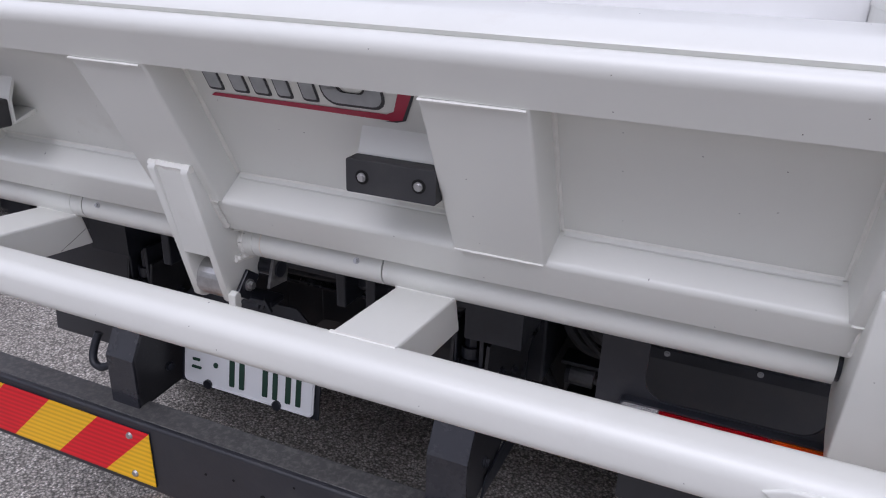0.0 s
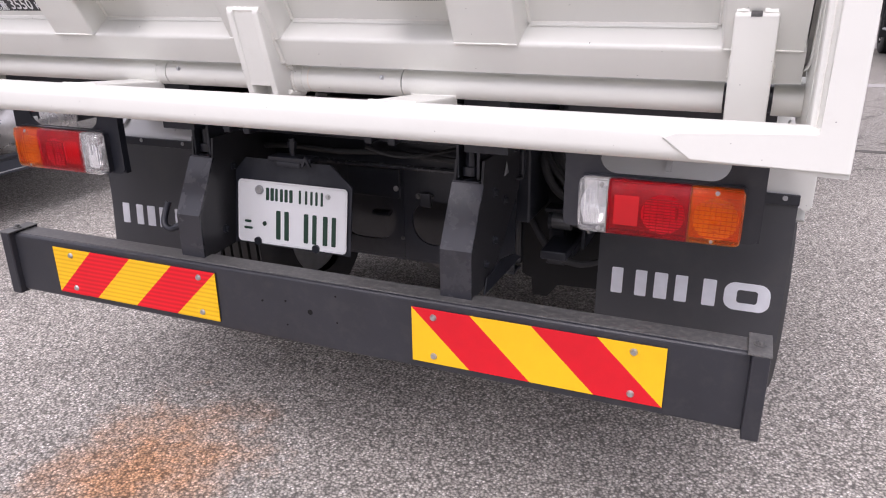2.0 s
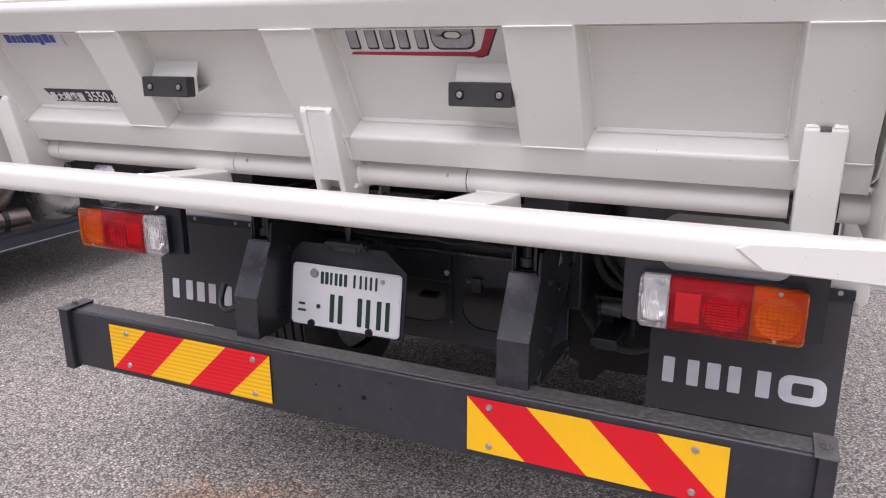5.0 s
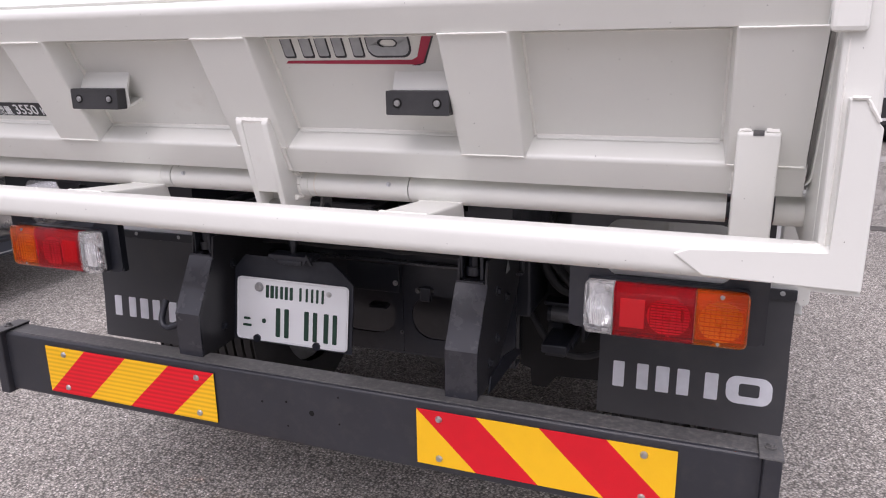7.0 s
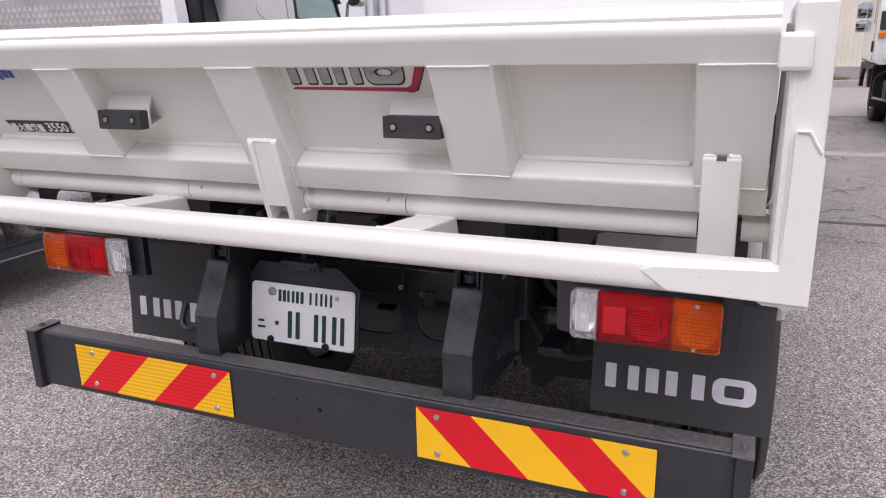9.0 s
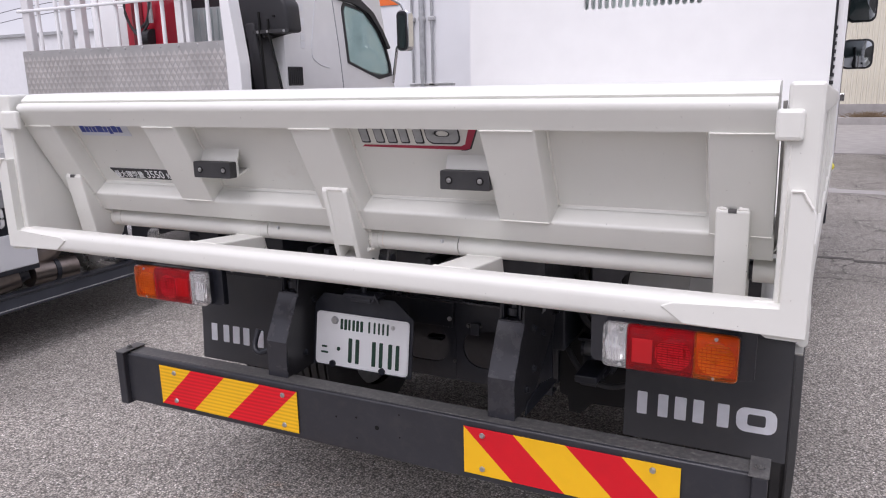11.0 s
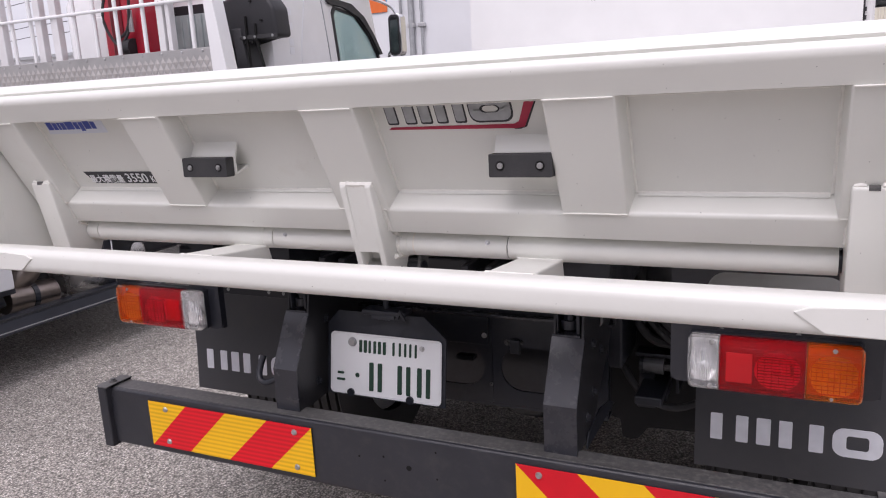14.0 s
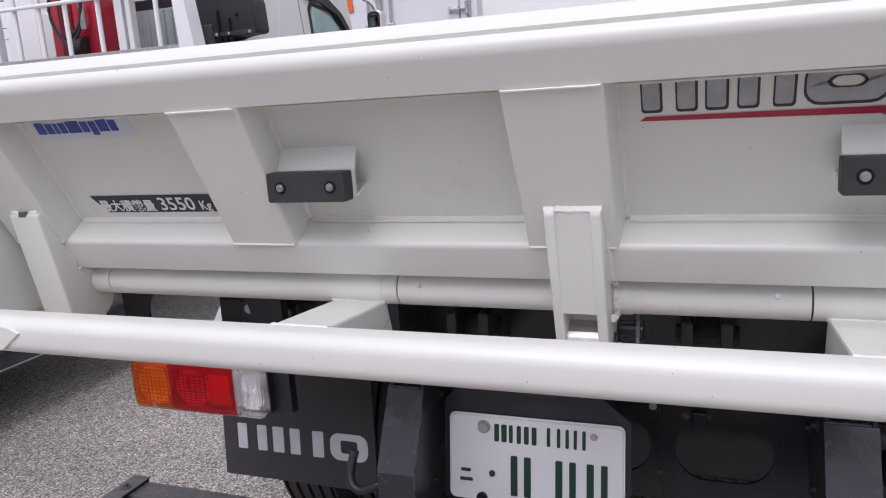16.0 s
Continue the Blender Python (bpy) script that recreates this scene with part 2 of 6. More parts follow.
EXH = material("dull_exhaust_steel", (0.27, 0.232, 0.21), 0.30, 0.9, vary=0.12, scale=6,
               dirt=(0.15, 0.105, 0.08), dirt_low=0.5, dirt_high=0.95, dirt_scale=7)
ALUT = material("dull_aluminium_tank", (0.58, 0.57, 0.56), 0.27, 0.8, vary=0.08, scale=5, dirt=(0.34, 0.31, 0.28), dirt_low=0.5, dirt_high=0.95, dirt_scale=6)
CREAM = material("cream_cladding", (0.66, 0.63, 0.53), 0.55, vary=0.04, scale=1.5)
CONC = material("pale_concrete", (0.33, 0.315, 0.305), 0.85, vary=0.12, scale=4, fine=0.4, fine_scale=60)
BLUEP = material("blue_van_graphic", (0.05, 0.33, 0.62), 0.35)
ORNG = material("orange_van_graphic", (0.75, 0.16, 0.03), 0.35)
VANW = material("white_van_panel", (0.74, 0.75, 0.77), 0.35, vary=0.03, scale=2)
SOUTHW = material("plain_dark_wall", (0.15, 0.145, 0.135), 0.7, vary=0.15, scale=1.2)
TAR = material("dusty_tar", (0.085, 0.078, 0.072), 0.8, vary=0.4, scale=9, fine=0.5, fine_scale=60)
GAPGREY = material("gap_shade_grey", (0.42, 0.41, 0.39), 0.6, vary=0.15, scale=20)
# matte near-black: deep shade below the vehicles is put into this colour
NEARBLK = material("near_black_underbody", (0.007, 0.007, 0.008), 0.8, vary=0.3)
# near-black for solid discs and bars: the dark inside holes, as colour
HOLEB = material("hole_shade", (0.003, 0.003, 0.003), 0.9)
ZINCD = material("dull_dark_zinc", (0.16, 0.16, 0.165), 0.45, 0.4, vary=0.2, scale=30)
STRAW = material("dry_grass", (0.19, 0.135, 0.085), 0.9, vary=0.3, scale=20)
YELP = material("yellow_marker_plastic", (0.75, 0.66, 0.03), 0.3)
CURT = material("grey_curtain", (0.34, 0.38, 0.38), 0.8, vary=0.1)


def asphalt_material():
    m = bpy.data.materials.new("worn_asphalt")
    m.use_nodes = True
    n, l = m.node_tree.nodes, m.node_tree.links
    b = n["Principled BSDF"]
    b.inputs["Roughness"].default_value = 0.85
    geo = n.new("ShaderNodeNewGeometry")
    v = n.new("ShaderNodeTexVoronoi")
    v.inputs["Scale"].default_value = 122
    l.new(geo.outputs["Position"], v.inputs["Vector"])
    sep = n.new("ShaderNodeSeparateColor")
    l.new(v.outputs["Color"], sep.inputs["Color"])
    stones = n.new("ShaderNodeValToRGB")
    e = stones.color_ramp.elements
    e[0].position, e[0].color = 0.10, (0.225, 0.210, 0.192, 1)
    e[1].position, e[1].color = 0.93, (0.90, 0.87, 0.84, 1)
    for p, c in ((0.30, (0.34, 0.316, 0.287, 1)), (0.62, (0.46, 0.424, 0.380, 1)), (0.76, (0.56, 0.518, 0.47, 1)), (0.84, (0.68, 0.64, 0.59, 1))):
        k = e.new(p)
        k.color = c
    v2 = n.new("ShaderNodeTexVoronoi")
    v2.inputs["Scale"].default_value = 420
    l.new(geo.outputs["Position"], v2.inputs["Vector"])
    sep2 = n.new("ShaderNodeSeparateColor")
    l.new(v2.outputs["Color"], sep2.inputs["Color"])
    both = n.new("ShaderNodeMix")
    both.inputs["Factor"].default_value = 0.42
    l.new(sep.outputs["Green"], both.inputs["A"])
    l.new(sep2.outputs["Green"], both.inputs["B"])
    clump = n.new("ShaderNodeTexNoise")
    clump.inputs["Scale"].default_value, clump.inputs["Detail"].default_value = 22, 4
    l.new(geo.outputs["Position"], clump.inputs["Vector"])
    patchy = n.new("ShaderNodeMath")
    patchy.operation = "MULTIPLY_ADD"
    patchy.inputs[1].default_value = 0.5
    l.new(clump.outputs["Fac"], patchy.inputs[0])
    shiftv = n.new("ShaderNodeMath")
    shiftv.operation = "SUBTRACT"
    shiftv.inputs[1].default_value = 0.25
    l.new(both.outputs["Result"], shiftv.inputs[0])
    l.new(shiftv.outputs["Value"], patchy.inputs[2])
    l.new(patchy.outputs["Value"], stones.inputs["Fac"])
    tar = n.new("ShaderNodeMapRange")
    tar.inputs["From Min"].default_value, tar.inputs["From Max"].default_value = 0.28, 0.72
    tar.inputs["To Min"].default_value, tar.inputs["To Max"].default_value = 1.12, 0.36
    l.new(v.outputs["Distance"], tar.inputs["Value"])
    big = n.new("ShaderNodeTexNoise")
    big.inputs["Scale"].default_value, big.inputs["Detail"].default_value = 1.1, 7
    l.new(geo.outputs["Position"], big.inputs["Vector"])
    bigr = n.new("ShaderNodeMapRange")
    bigr.inputs["From Min"].default_value, bigr.inputs["From Max"].default_value = 0.3, 0.7
    bigr.inputs["To Min"].default_value, bigr.inputs["To Max"].default_value = 0.86, 1.12
    l.new(big.outputs["Fac"], bigr.inputs["Value"])
    mul = n.new("ShaderNodeMath")
    mul.operation = "MULTIPLY"
    l.new(tar.outputs["Result"], mul.inputs[0])
    l.new(bigr.outputs["Result"], mul.inputs[1])
    sc = n.new("ShaderNodeVectorMath")
    sc.operation = "SCALE"
    l.new(stones.outputs["Color"], sc.inputs[0])
    l.new(mul.outputs["Value"], sc.inputs["Scale"])
    # crazed cracks in the older surfacing further along the yard
    warp = n.new("ShaderNodeTexNoise")
    warp.inputs["Scale"].default_value, warp.inputs["Detail"].default_value = 3.0, 4
    l.new(geo.outputs["Position"], warp.inputs["Vector"])
    shift = n.new("ShaderNodeVectorMath")
    shift.operation = "MULTIPLY_ADD"
    shift.inputs[1].default_value = (0.5, 0.5, 0)
    l.new(warp.outputs["Color"], shift.inputs[0])
    l.new(geo.outputs["Position"], shift.inputs[2])
    net = n.new("ShaderNodeTexVoronoi")
    net.feature = "DISTANCE_TO_EDGE"
    net.inputs["Scale"].default_value = 1.5
    l.new(shift.outputs["Vector"], net.inputs["Vector"])
    crack = n.new("ShaderNodeMapRange")
    crack.inputs["From Min"].default_value, crack.inputs["From Max"].default_value = 0.004, 0.02
    crack.inputs["To Min"].default_value, crack.inputs["To Max"].default_value = 0.42, 0.0
    l.new(net.outputs["Distance"], crack.inputs["Value"])
    xyz = n.new("ShaderNodeSeparateXYZ")
    l.new(geo.outputs["Position"], xyz.inputs["Vector"])
    older = n.new("ShaderNodeMapRange")
    older.inputs["From Min"].default_value, older.inputs["From Max"].default_value = 3.4, 4.4
    l.new(xyz.outputs["Y"], older.inputs["Value"])
    cut = n.new("ShaderNodeMath")
    cut.operation = "MULTIPLY"
    l.new(crack.outputs["Result"], cut.inputs[0])
    l.new(older.outputs["Result"], cut.inputs[1])
    keep = n.new("ShaderNodeMath")
    keep.operation = "SUBTRACT"
    keep.inputs[0].default_value = 1.0
    dull = n.new("ShaderNodeMath")
    dull.operation = "MULTIPLY_ADD"
    dull.inputs[1].default_value = 0.20
    l.new(older.outputs["Result"], dull.inputs[0])
    l.new(cut.outputs["Value"], dull.inputs[2])
    l.new(dull.outputs["Value"], keep.inputs[1])
    worn = n.new("ShaderNodeVectorMath")
    worn.operation = "SCALE"
    l.new(sc.outputs["Vector"], worn.inputs[0])
    l.new(keep.outputs["Value"], worn.inputs["Scale"])
    # rust stain on the ground behind the truck
    dist = n.new("ShaderNodeVectorMath")
    dist.operation = "DISTANCE"
    flat = n.new("ShaderNodeVectorMath")
    flat.operation = "MULTIPLY"
    flat.inputs[1].default_value = (1.0, 0.8, 0)
    l.new(geo.outputs["Position"], flat.inputs[0])
    l.new(flat.outputs["Vector"], dist.inputs[0])
    dist.inputs[1].default_value = (-0.545, -0.085, 0)
    wob = n.new("ShaderNodeTexNoise")
    wob.inputs["Scale"].default_value, wob.inputs["Detail"].default_value, wob.inputs["Roughness"].default_value = 6, 8, 0.7
    l.new(geo.outputs["Position"], wob.inputs["Vector"])
    add = n.new("ShaderNodeMath")
    add.operation = "MULTIPLY_ADD"
    add.inputs[1].default_value = -0.75
    l.new(wob.outputs["Fac"], add.inputs[0])
    l.new(dist.outputs["Value"], add.inputs[2])
    stain = n.new("ShaderNodeMapRange")
    stain.inputs["From Min"].default_value, stain.inputs["From Max"].default_value = -0.33, -0.01
    stain.inputs["To Min"].default_value, stain.inputs["To Max"].default_value = 0.75, 0.0
    l.new(add.outputs["Value"], stain.inputs["Value"])
    rust = n.new("ShaderNodeMix")
    rust.data_type = "RGBA"
    rust.blend_type = "MULTIPLY"
    rust.inputs["B"].default_value = (1.25, 0.62, 0.26, 1)
    l.new(stain.outputs["Result"], rust.inputs["Factor"])
    l.new(worn.outputs["Vector"], rust.inputs["A"])
    l.new(rust.outputs["Result"], b.inputs["Base Color"])
    bp = n.new("ShaderNodeBump")
    bp.inputs["Strength"].default_value, bp.inputs["Distance"].default_value = 0.9, 0.004
    bp.invert = True
    l.new(v.outputs["Distance"], bp.inputs["Height"])
    l.new(bp.outputs["Normal"], b.inputs["Normal"])
    return m


ASPH = asphalt_material()


# ---- mesh helpers ----
def part(name, bm, mat, parent=None, label="", smooth=False):
    bmesh.ops.recalc_face_normals(bm, faces=bm.faces[:])
    me = bpy.data.meshes.new(name)
    if smooth:
        for f in bm.faces:
            f.smooth = True
    bm.to_mesh(me)
    bm.free()
    me.materials.append(mat)
    if smooth:
        me.set_sharp_from_angle(angle=radians(38))
    ob = new(name, me)
    if parent:
        ob.parent = parent
    if label:
        ob["label"] = label
    return ob


def thing(name, label, category, at=(0, 0, 0), group="", kind=""):
    ob = new(name)
    ob.location = at
    return tagged(ob, label, category, group, kind)


def bevel(bm, verts, r, seg=2):
    if r > 0:
        edges = {e for v in verts for e in v.link_edges}
        bmesh.ops.bevel(bm, geom=list(edges), offset=r, segments=seg, profile=0.5, affect="EDGES", clamp_overlap=True)


def box(x0, x1, y0, y1, z0, z1, r=0.0, seg=2, bm=None):
    own = bmesh.new()
    bmesh.ops.create_cube(own, size=1)
    for v in own.verts:
        v.co = Vector((x0 + (v.co.x + 0.5) * (x1 - x0), y0 + (v.co.y + 0.5) * (y1 - y0), z0 + (v.co.z + 0.5) * (z1 - z0)))
    bevel(own, own.verts[:], r, seg)
    return merge(own, bm)


def merge(own, bm):
    if bm is None:
        return own
    me = bpy.data.meshes.new("t")
    own.to_mesh(me)
    own.free()
    bm.from_mesh(me)
    bpy.data.meshes.remove(me)
    return bm


def prism(axis, outline, a, b, r=0.0, seg=2, bm=None, bevel_long=False):
    """An outline extruded along an axis: x takes (y, z), y takes (x, z), z takes (x, y)."""
    own = bmesh.new()

    def at(p, k):
        return {"x": (k, p[0], p[1]), "y": (p[0], k, p[1]), "z": (p[0], p[1], k)}[axis]
    lo = [own.verts.new(at(p, a)) for p in outline]
    hi = [own.verts.new(at(p, b)) for p in outline]
    own.faces.new(lo)
    own.faces.new(hi[::-1])
    count = len(outline)
    for i in range(count):
        own.faces.new((lo[i], hi[i], hi[(i + 1) % count], lo[(i + 1) % count]))
    if r:
        bevel(own, own.verts[:], r, seg)
    return merge(own, bm)


def cyl(p, q, r, seg=20, r2=None, bm=None):
    own = bmesh.new()
    p, q = Vector(p), Vector(q)
    d = q - p
    bmesh.ops.create_cone(own, cap_ends=True, segments=seg, radius1=r, radius2=r if r2 is None else r2, depth=d.length)
    own.transform(Matrix.Translation((p + q) / 2) @ d.to_track_quat("Z", "Y").to_matrix().to_4x4())
    return merge(own, bm)


def ball(c, r, sx=1, sy=1, sz=1, bm=None, seg=20):
    own = bmesh.new()
    bmesh.ops.create_uvsphere(own, u_segments=seg, v_segments=seg // 2, radius=r)
    own.transform(Matrix.Translation(c) @ Matrix.Diagonal((sx, sy, sz, 1)))
    return merge(own, bm)


def hose(points, r, seg=8, bm=None):
    """A round bar or hose swept along smoothed points."""
    own = bmesh.new()
    pts = [Vector(p) for p in points]
    line = []
    for i in range(len(pts) - 1):
        a, b, c, d = pts[max(i - 1, 0)], pts[i], pts[i + 1], pts[min(i + 2, len(pts) - 1)]
        for k in range(6):
            t = k / 6
            line.append(0.5 * ((2 * b) + (c - a) * t + (2 * a - 5 * b + 4 * c - d) * t * t + (3 * b - a - 3 * c + d) * t ** 3))
    line.append(pts[-1])
    rings = []
    for i, p in enumerate(line):
        d = (line[min(i + 1, len(line) - 1)] - line[max(i - 1, 0)]).normalized()
        m = d.to_track_quat("Z", "Y").to_matrix()
        rings.append([own.verts.new(p + m @ Vector((r * math.cos(2 * math.pi * k / seg), r * math.sin(2 * math.pi * k / seg), 0))) for k in range(seg)])
    for a, b in zip(rings, rings[1:]):
        for k in range(seg):
            own.faces.new((a[k], a[(k + 1) % seg], b[(k + 1) % seg], b[k]))
    own.faces.new(rings[0][::-1])
    own.faces.new(rings[-1])
    return merge(own, bm)


def rounded(x0, x1, z0, z1, r, n=5):
    """Corner points of a rounded rectangle."""
    pts = []
    for cx, cz, a in ((x1 - r, z1 - r, 0), (x0 + r, z1 - r, 90), (x0 + r, z0 + r, 180), (x1 - r, z0 + r, 270)):
        for k in range(n + 1):
            t = radians(a + 90 * k / n)
            pts.append((cx + r * math.cos(t), cz + r * math.sin(t)))
    return pts


def holed(axis, outer, inner, a, b, bm=None):
    """A plate with one hole: both outlines have the same number of points."""
    own = bmesh.new()

    def at(p, k):
        return {"x": (k, p[0], p[1]), "y": (p[0], k, p[1]), "z": (p[0], p[1], k)}[axis]
    rings = [[own.verts.new(at(p, k)) for p in ring] for ring in (outer, inner) for k in (a, b)]
    count = len(outer)
    for r0, r1 in ((0, 1), (2, 3), (0, 2), (1, 3)):
        for i in range(count):
            own.faces.new((rings[r0][i], rings[r0][(i + 1) % count], rings[r1][(i + 1) % count], rings[r1][i]))
    return merge(own, bm)


def bead(p, q, r, parent, name="weld_bead", steps=None, lump=0.14):
    """A lumpy line of painted weld."""
    p, q = Vector(p), Vector(q)
    steps = steps or max(4, int((q - p).length / 0.004))
    pts = [p.lerp(q, i / steps) + Vector((random.uniform(-1, 1), random.uniform(-1, 1), random.uniform(-1, 1))) * r * lump * 0.8 for i in range(steps + 1)]
    own = bmesh.new()
    d = (q - p).normalized()
    m = d.to_track_quat("Z", "Y").to_matrix()
    rings = []
    for c in pts:
        rr = r * random.uniform(1 - lump, 1 + lump)
        rings.append([own.verts.new(c + m @ Vector((rr * math.cos(k * math.pi / 3), rr * math.sin(k * math.pi / 3), 0))) for k in range(6)])
    for a, b in zip(rings, rings[1:]):
        for k in range(6):
            own.faces.new((a[k], a[(k + 1) % 6], b[(k + 1) % 6], b[k]))
    own.faces.new(rings[0][::-1])
    own.faces.new(rings[-1])
    return part(name, own, WELD, parent, smooth=True)


def bolt(c, axis, r, h, parent, name="bolt", mat=None, hexagon=True):
    c, axis = Vector(c), Vector(axis).normalized()
    bm = cyl(c, c + axis * h * 0.35, r * 1.45, 16)
    cyl(c + axis * h * 0.3, c + axis * h, r, 6 if hexagon else 14, r * 0.9, bm)
    return part(name, bm, mat or STEEL, parent)


# ---- ground and surroundings ----
bm = bmesh.new()
bmesh.ops.create_grid(bm, x_segments=2, y_segments=2, size=600)
tagged(part("ground", bm, ASPH), "worn grey-brown asphalt yard with loose aggregate", "ground", kind="structure")

tagged(part("pavement", box(-60, 60, 13.95, 22.3, -0.02, 0.02), CONC), "pale concrete apron in front of the hall", "pavement", kind="structure")
tagged(part("kerb", box(-60, 60, 22.3, 22.7, -0.1, 0.22, 0.02), CONC), "weathered concrete kerb below the hall wall", "kerb", kind="structure")


def drain(y, half=0.02, rough=0.02):
    bm = bmesh.new()
    for i in range(60):
        x = -15 + i * 0.5
        w = half + rough * noise.noise(Vector((x * 2.3, y, 0)))
        box(x, x + 0.505, y + 0.10 * noise.noise(Vector((x * 0.7, 3, y))) - w, y + 0.10 * noise.noise(Vector((x * 0.7, 3, y))) + w, 0.001, 0.004, bm=bm)
    return bm


tagged(part("gutter", drain(9.05, 0.20, 0.12), CONC), "ragged pale concrete gutter strip across the yard", "gutter", kind="structure")
tagged(part("asphalt_seam", drain(5.05, 0.045, 0.07), TAR), "dark tarred seam across the asphalt", "seam", kind="structure")


def cladding(x0, x1, y, z0, z1, pitch=0.14):
    pts = []
    x = x0
    while x < x1:
        pts += [(x, y), (x + pitch * 0.55, y), (x + pitch * 0.65, y - 0.04), (x + pitch * 0.9, y - 0.04)]
        x += pitch
    pts += [(x1, y + 0.2), (x0, y + 0.2)]
    return prism("z", pts, z0, z1)


# unseen wall, added to hold back low southern sky light from the tail
tagged(part("wall_south", box(-45, 45, -13.3, -13, -0.1, 3.9), SOUTHW), "unseen plain grey wall added to cut low light from the south", "wall", kind="structure")
hall = thing("warehouse", "cream corrugated metal warehouse behind the yard", "building", (0, 21.6, 0))
hall.location = (0, 0, 0)
part("wall", cladding(-14, 40, 23.2, 0.55, 9.0), CREAM, hall)
part("plinth", box(-14, 40, 23.05, 23.4, 0.0, 0.56), CONC, hall)
part("roof", box(-14.3, 40.3, 22.9, 40, 9.0, 9.25), GREY, hall)
part("downpipe", cyl((6.0, 23.1, 0), (6.0, 23.1, 9), 0.06, 12), GREY, hall)


def tuft(cx, cy, w):
    bm = bmesh.new()
    rnd = random.Random(5)
    for i in range(420):
        x = cx + rnd.gauss(0, w * 0.32)
        y = cy + rnd.uniform(-0.15, 0.15)
        h = max(0.05, 0.26 - abs(x - cx) / w * 0.3) * rnd.uniform(0.5, 1.0)
        dx, dy = rnd.uniform(-0.42, 0.42), rnd.uniform(-0.1, 0.1)
        a, b = bm.verts.new((x - 0.012, y, 0.15)), bm.verts.new((x + 0.012, y, 0.15))
        c, d = bm.verts.new((x + dx + 0.006, y + dy, 0.15 + h)), bm.verts.new((x + dx - 0.006, y + dy, 0.15 + h))
        bm.faces.new((a, b, c, d))
    return bm


tagged(part("dry_grass", tuft(2.7, 22.5, 1.3), STRAW), "heap of dry brown grass along the kerb", "grass", kind="stuff")


def wheel(parent, x, y, z, r, w, rim_out):
    """A tyre with tread grooves and a dished rim; rim_out is +1 or -1 along x."""
    prof = [(-w / 2, r * 0.60), (-w / 2 * 1.02, r * 0.78), (-w / 2 * 0.98, r * 0.93), (-w / 2 * 0.82, r * 0.985)]
    for k in range(5):
        a = -w / 2 * 0.7 + k * w * 0.7 / 4
        prof += [(a - 0.012, r), (a - 0.006, r), (a - 0.005, r - 0.014), (a + 0.005, r - 0.014), (a + 0.006, r), (a + 0.012, r)]
    prof += [(-p, q) for p, q in prof[3::-1]]
    bm = bmesh.new()
    n = 48
    rings = [[bm.verts.new((x + p, y + q * math.cos(2 * math.pi * k / n), z + q * math.sin(2 * math.pi * k / n))) for k in range(n)] for p, q in prof]
    for a, b in zip(rings, rings[1:]):
        for k in range(n):
            bm.faces.new((a[k], a[(k + 1) % n], b[(k + 1) % n], b[k]))
    tyre = part("tyre", bm, RUBBER, parent, smooth=True)
    bm = cyl((x - w * 0.35, y, z), (x + w * 0.35, y, z), r * 0.60, 32)
    rim = part("rim", bm, GREY, parent)
    return tyre, rim


# ---- the dump truck ----
truck = thing("dump_truck", "white tipper truck with slanted tailgate and black underrun bumper, parked", "truck")

SL = -0.55                       # lean of the tailgate: y per z


def face_y(z):                   # front plane of ribs and rails
    return -0.0985 + SL * (z - 1.205)


def panel_y(z):                  # sunk panel between the ribs
    return -0.058 + SL * (z - 1.238)


# tailgate
gate = part("tailgate", prism("x", [(panel_y(1.20), 1.20), (panel_y(1.44), 1.44), (panel_y(1.44) + 0.012, 1.44), (panel_y(1.20) + 0.012, 1.20)], -1.039, 1.004), WHITE, truck,
            "white painted steel tailgate with five ribs, leaning outwards at the top")
top = [(face_y(1.419), 1.419), (face_y(1.419) - 0.00155, 1.422), (-0.2357, 1.4570), (-0.2373, 1.4600), (-0.2385, 1.464), (-0.2390, 1.4695), (-0.2372, 1.4750), (-0.2335, 1.4795), (-0.2285, 1.4825), (-0.2235, 1.4830), (-0.2185, 1.4832),
       (-0.2220, 1.4885), (-0.2200, 1.4915), (-0.2140, 1.4965), (-0.2050, 1.5028), (-0.1955, 1.5068), (-0.185, 1.5080), (-0.060, 1.5090), (-0.045, 1.500), (-0.040, 1.42), (panel_y(1.419), 1.419)]
part("top_rail", prism("x", top, -1.036, 1.0), WHITE, gate, smooth=True)


def bend(p, q, w, r, n=4):
    """Points of a bend of radius about r at q between p and w."""
    p, q, w = Vector(p), Vector(q), Vector(w)
    a, b = q + (p - q).normalized() * r, q + (w - q).normalized() * r
    return [(a.lerp(q, t)).lerp(q.lerp(b, t), t) for t in [k / n for k in range(n + 1)]]


edge = bend((face_y(1.150), 1.150), (face_y(1.2035) + 0.0005, 1.2045), (panel_y(1.238) + 0.001, 1.239), 0.008, 5)
low = [(face_y(1.150), 1.150)] + [(v.x, v.y) for v in edge] + [(panel_y(1.238) + 0.001, 1.239), (panel_y(1.238) + 0.03, 1.239), (-0.02, 1.16), (-0.03, 1.148)]
part("bottom_rail", prism("x", low, -1.041, 1.0075), WHITE, gate, smooth=True)


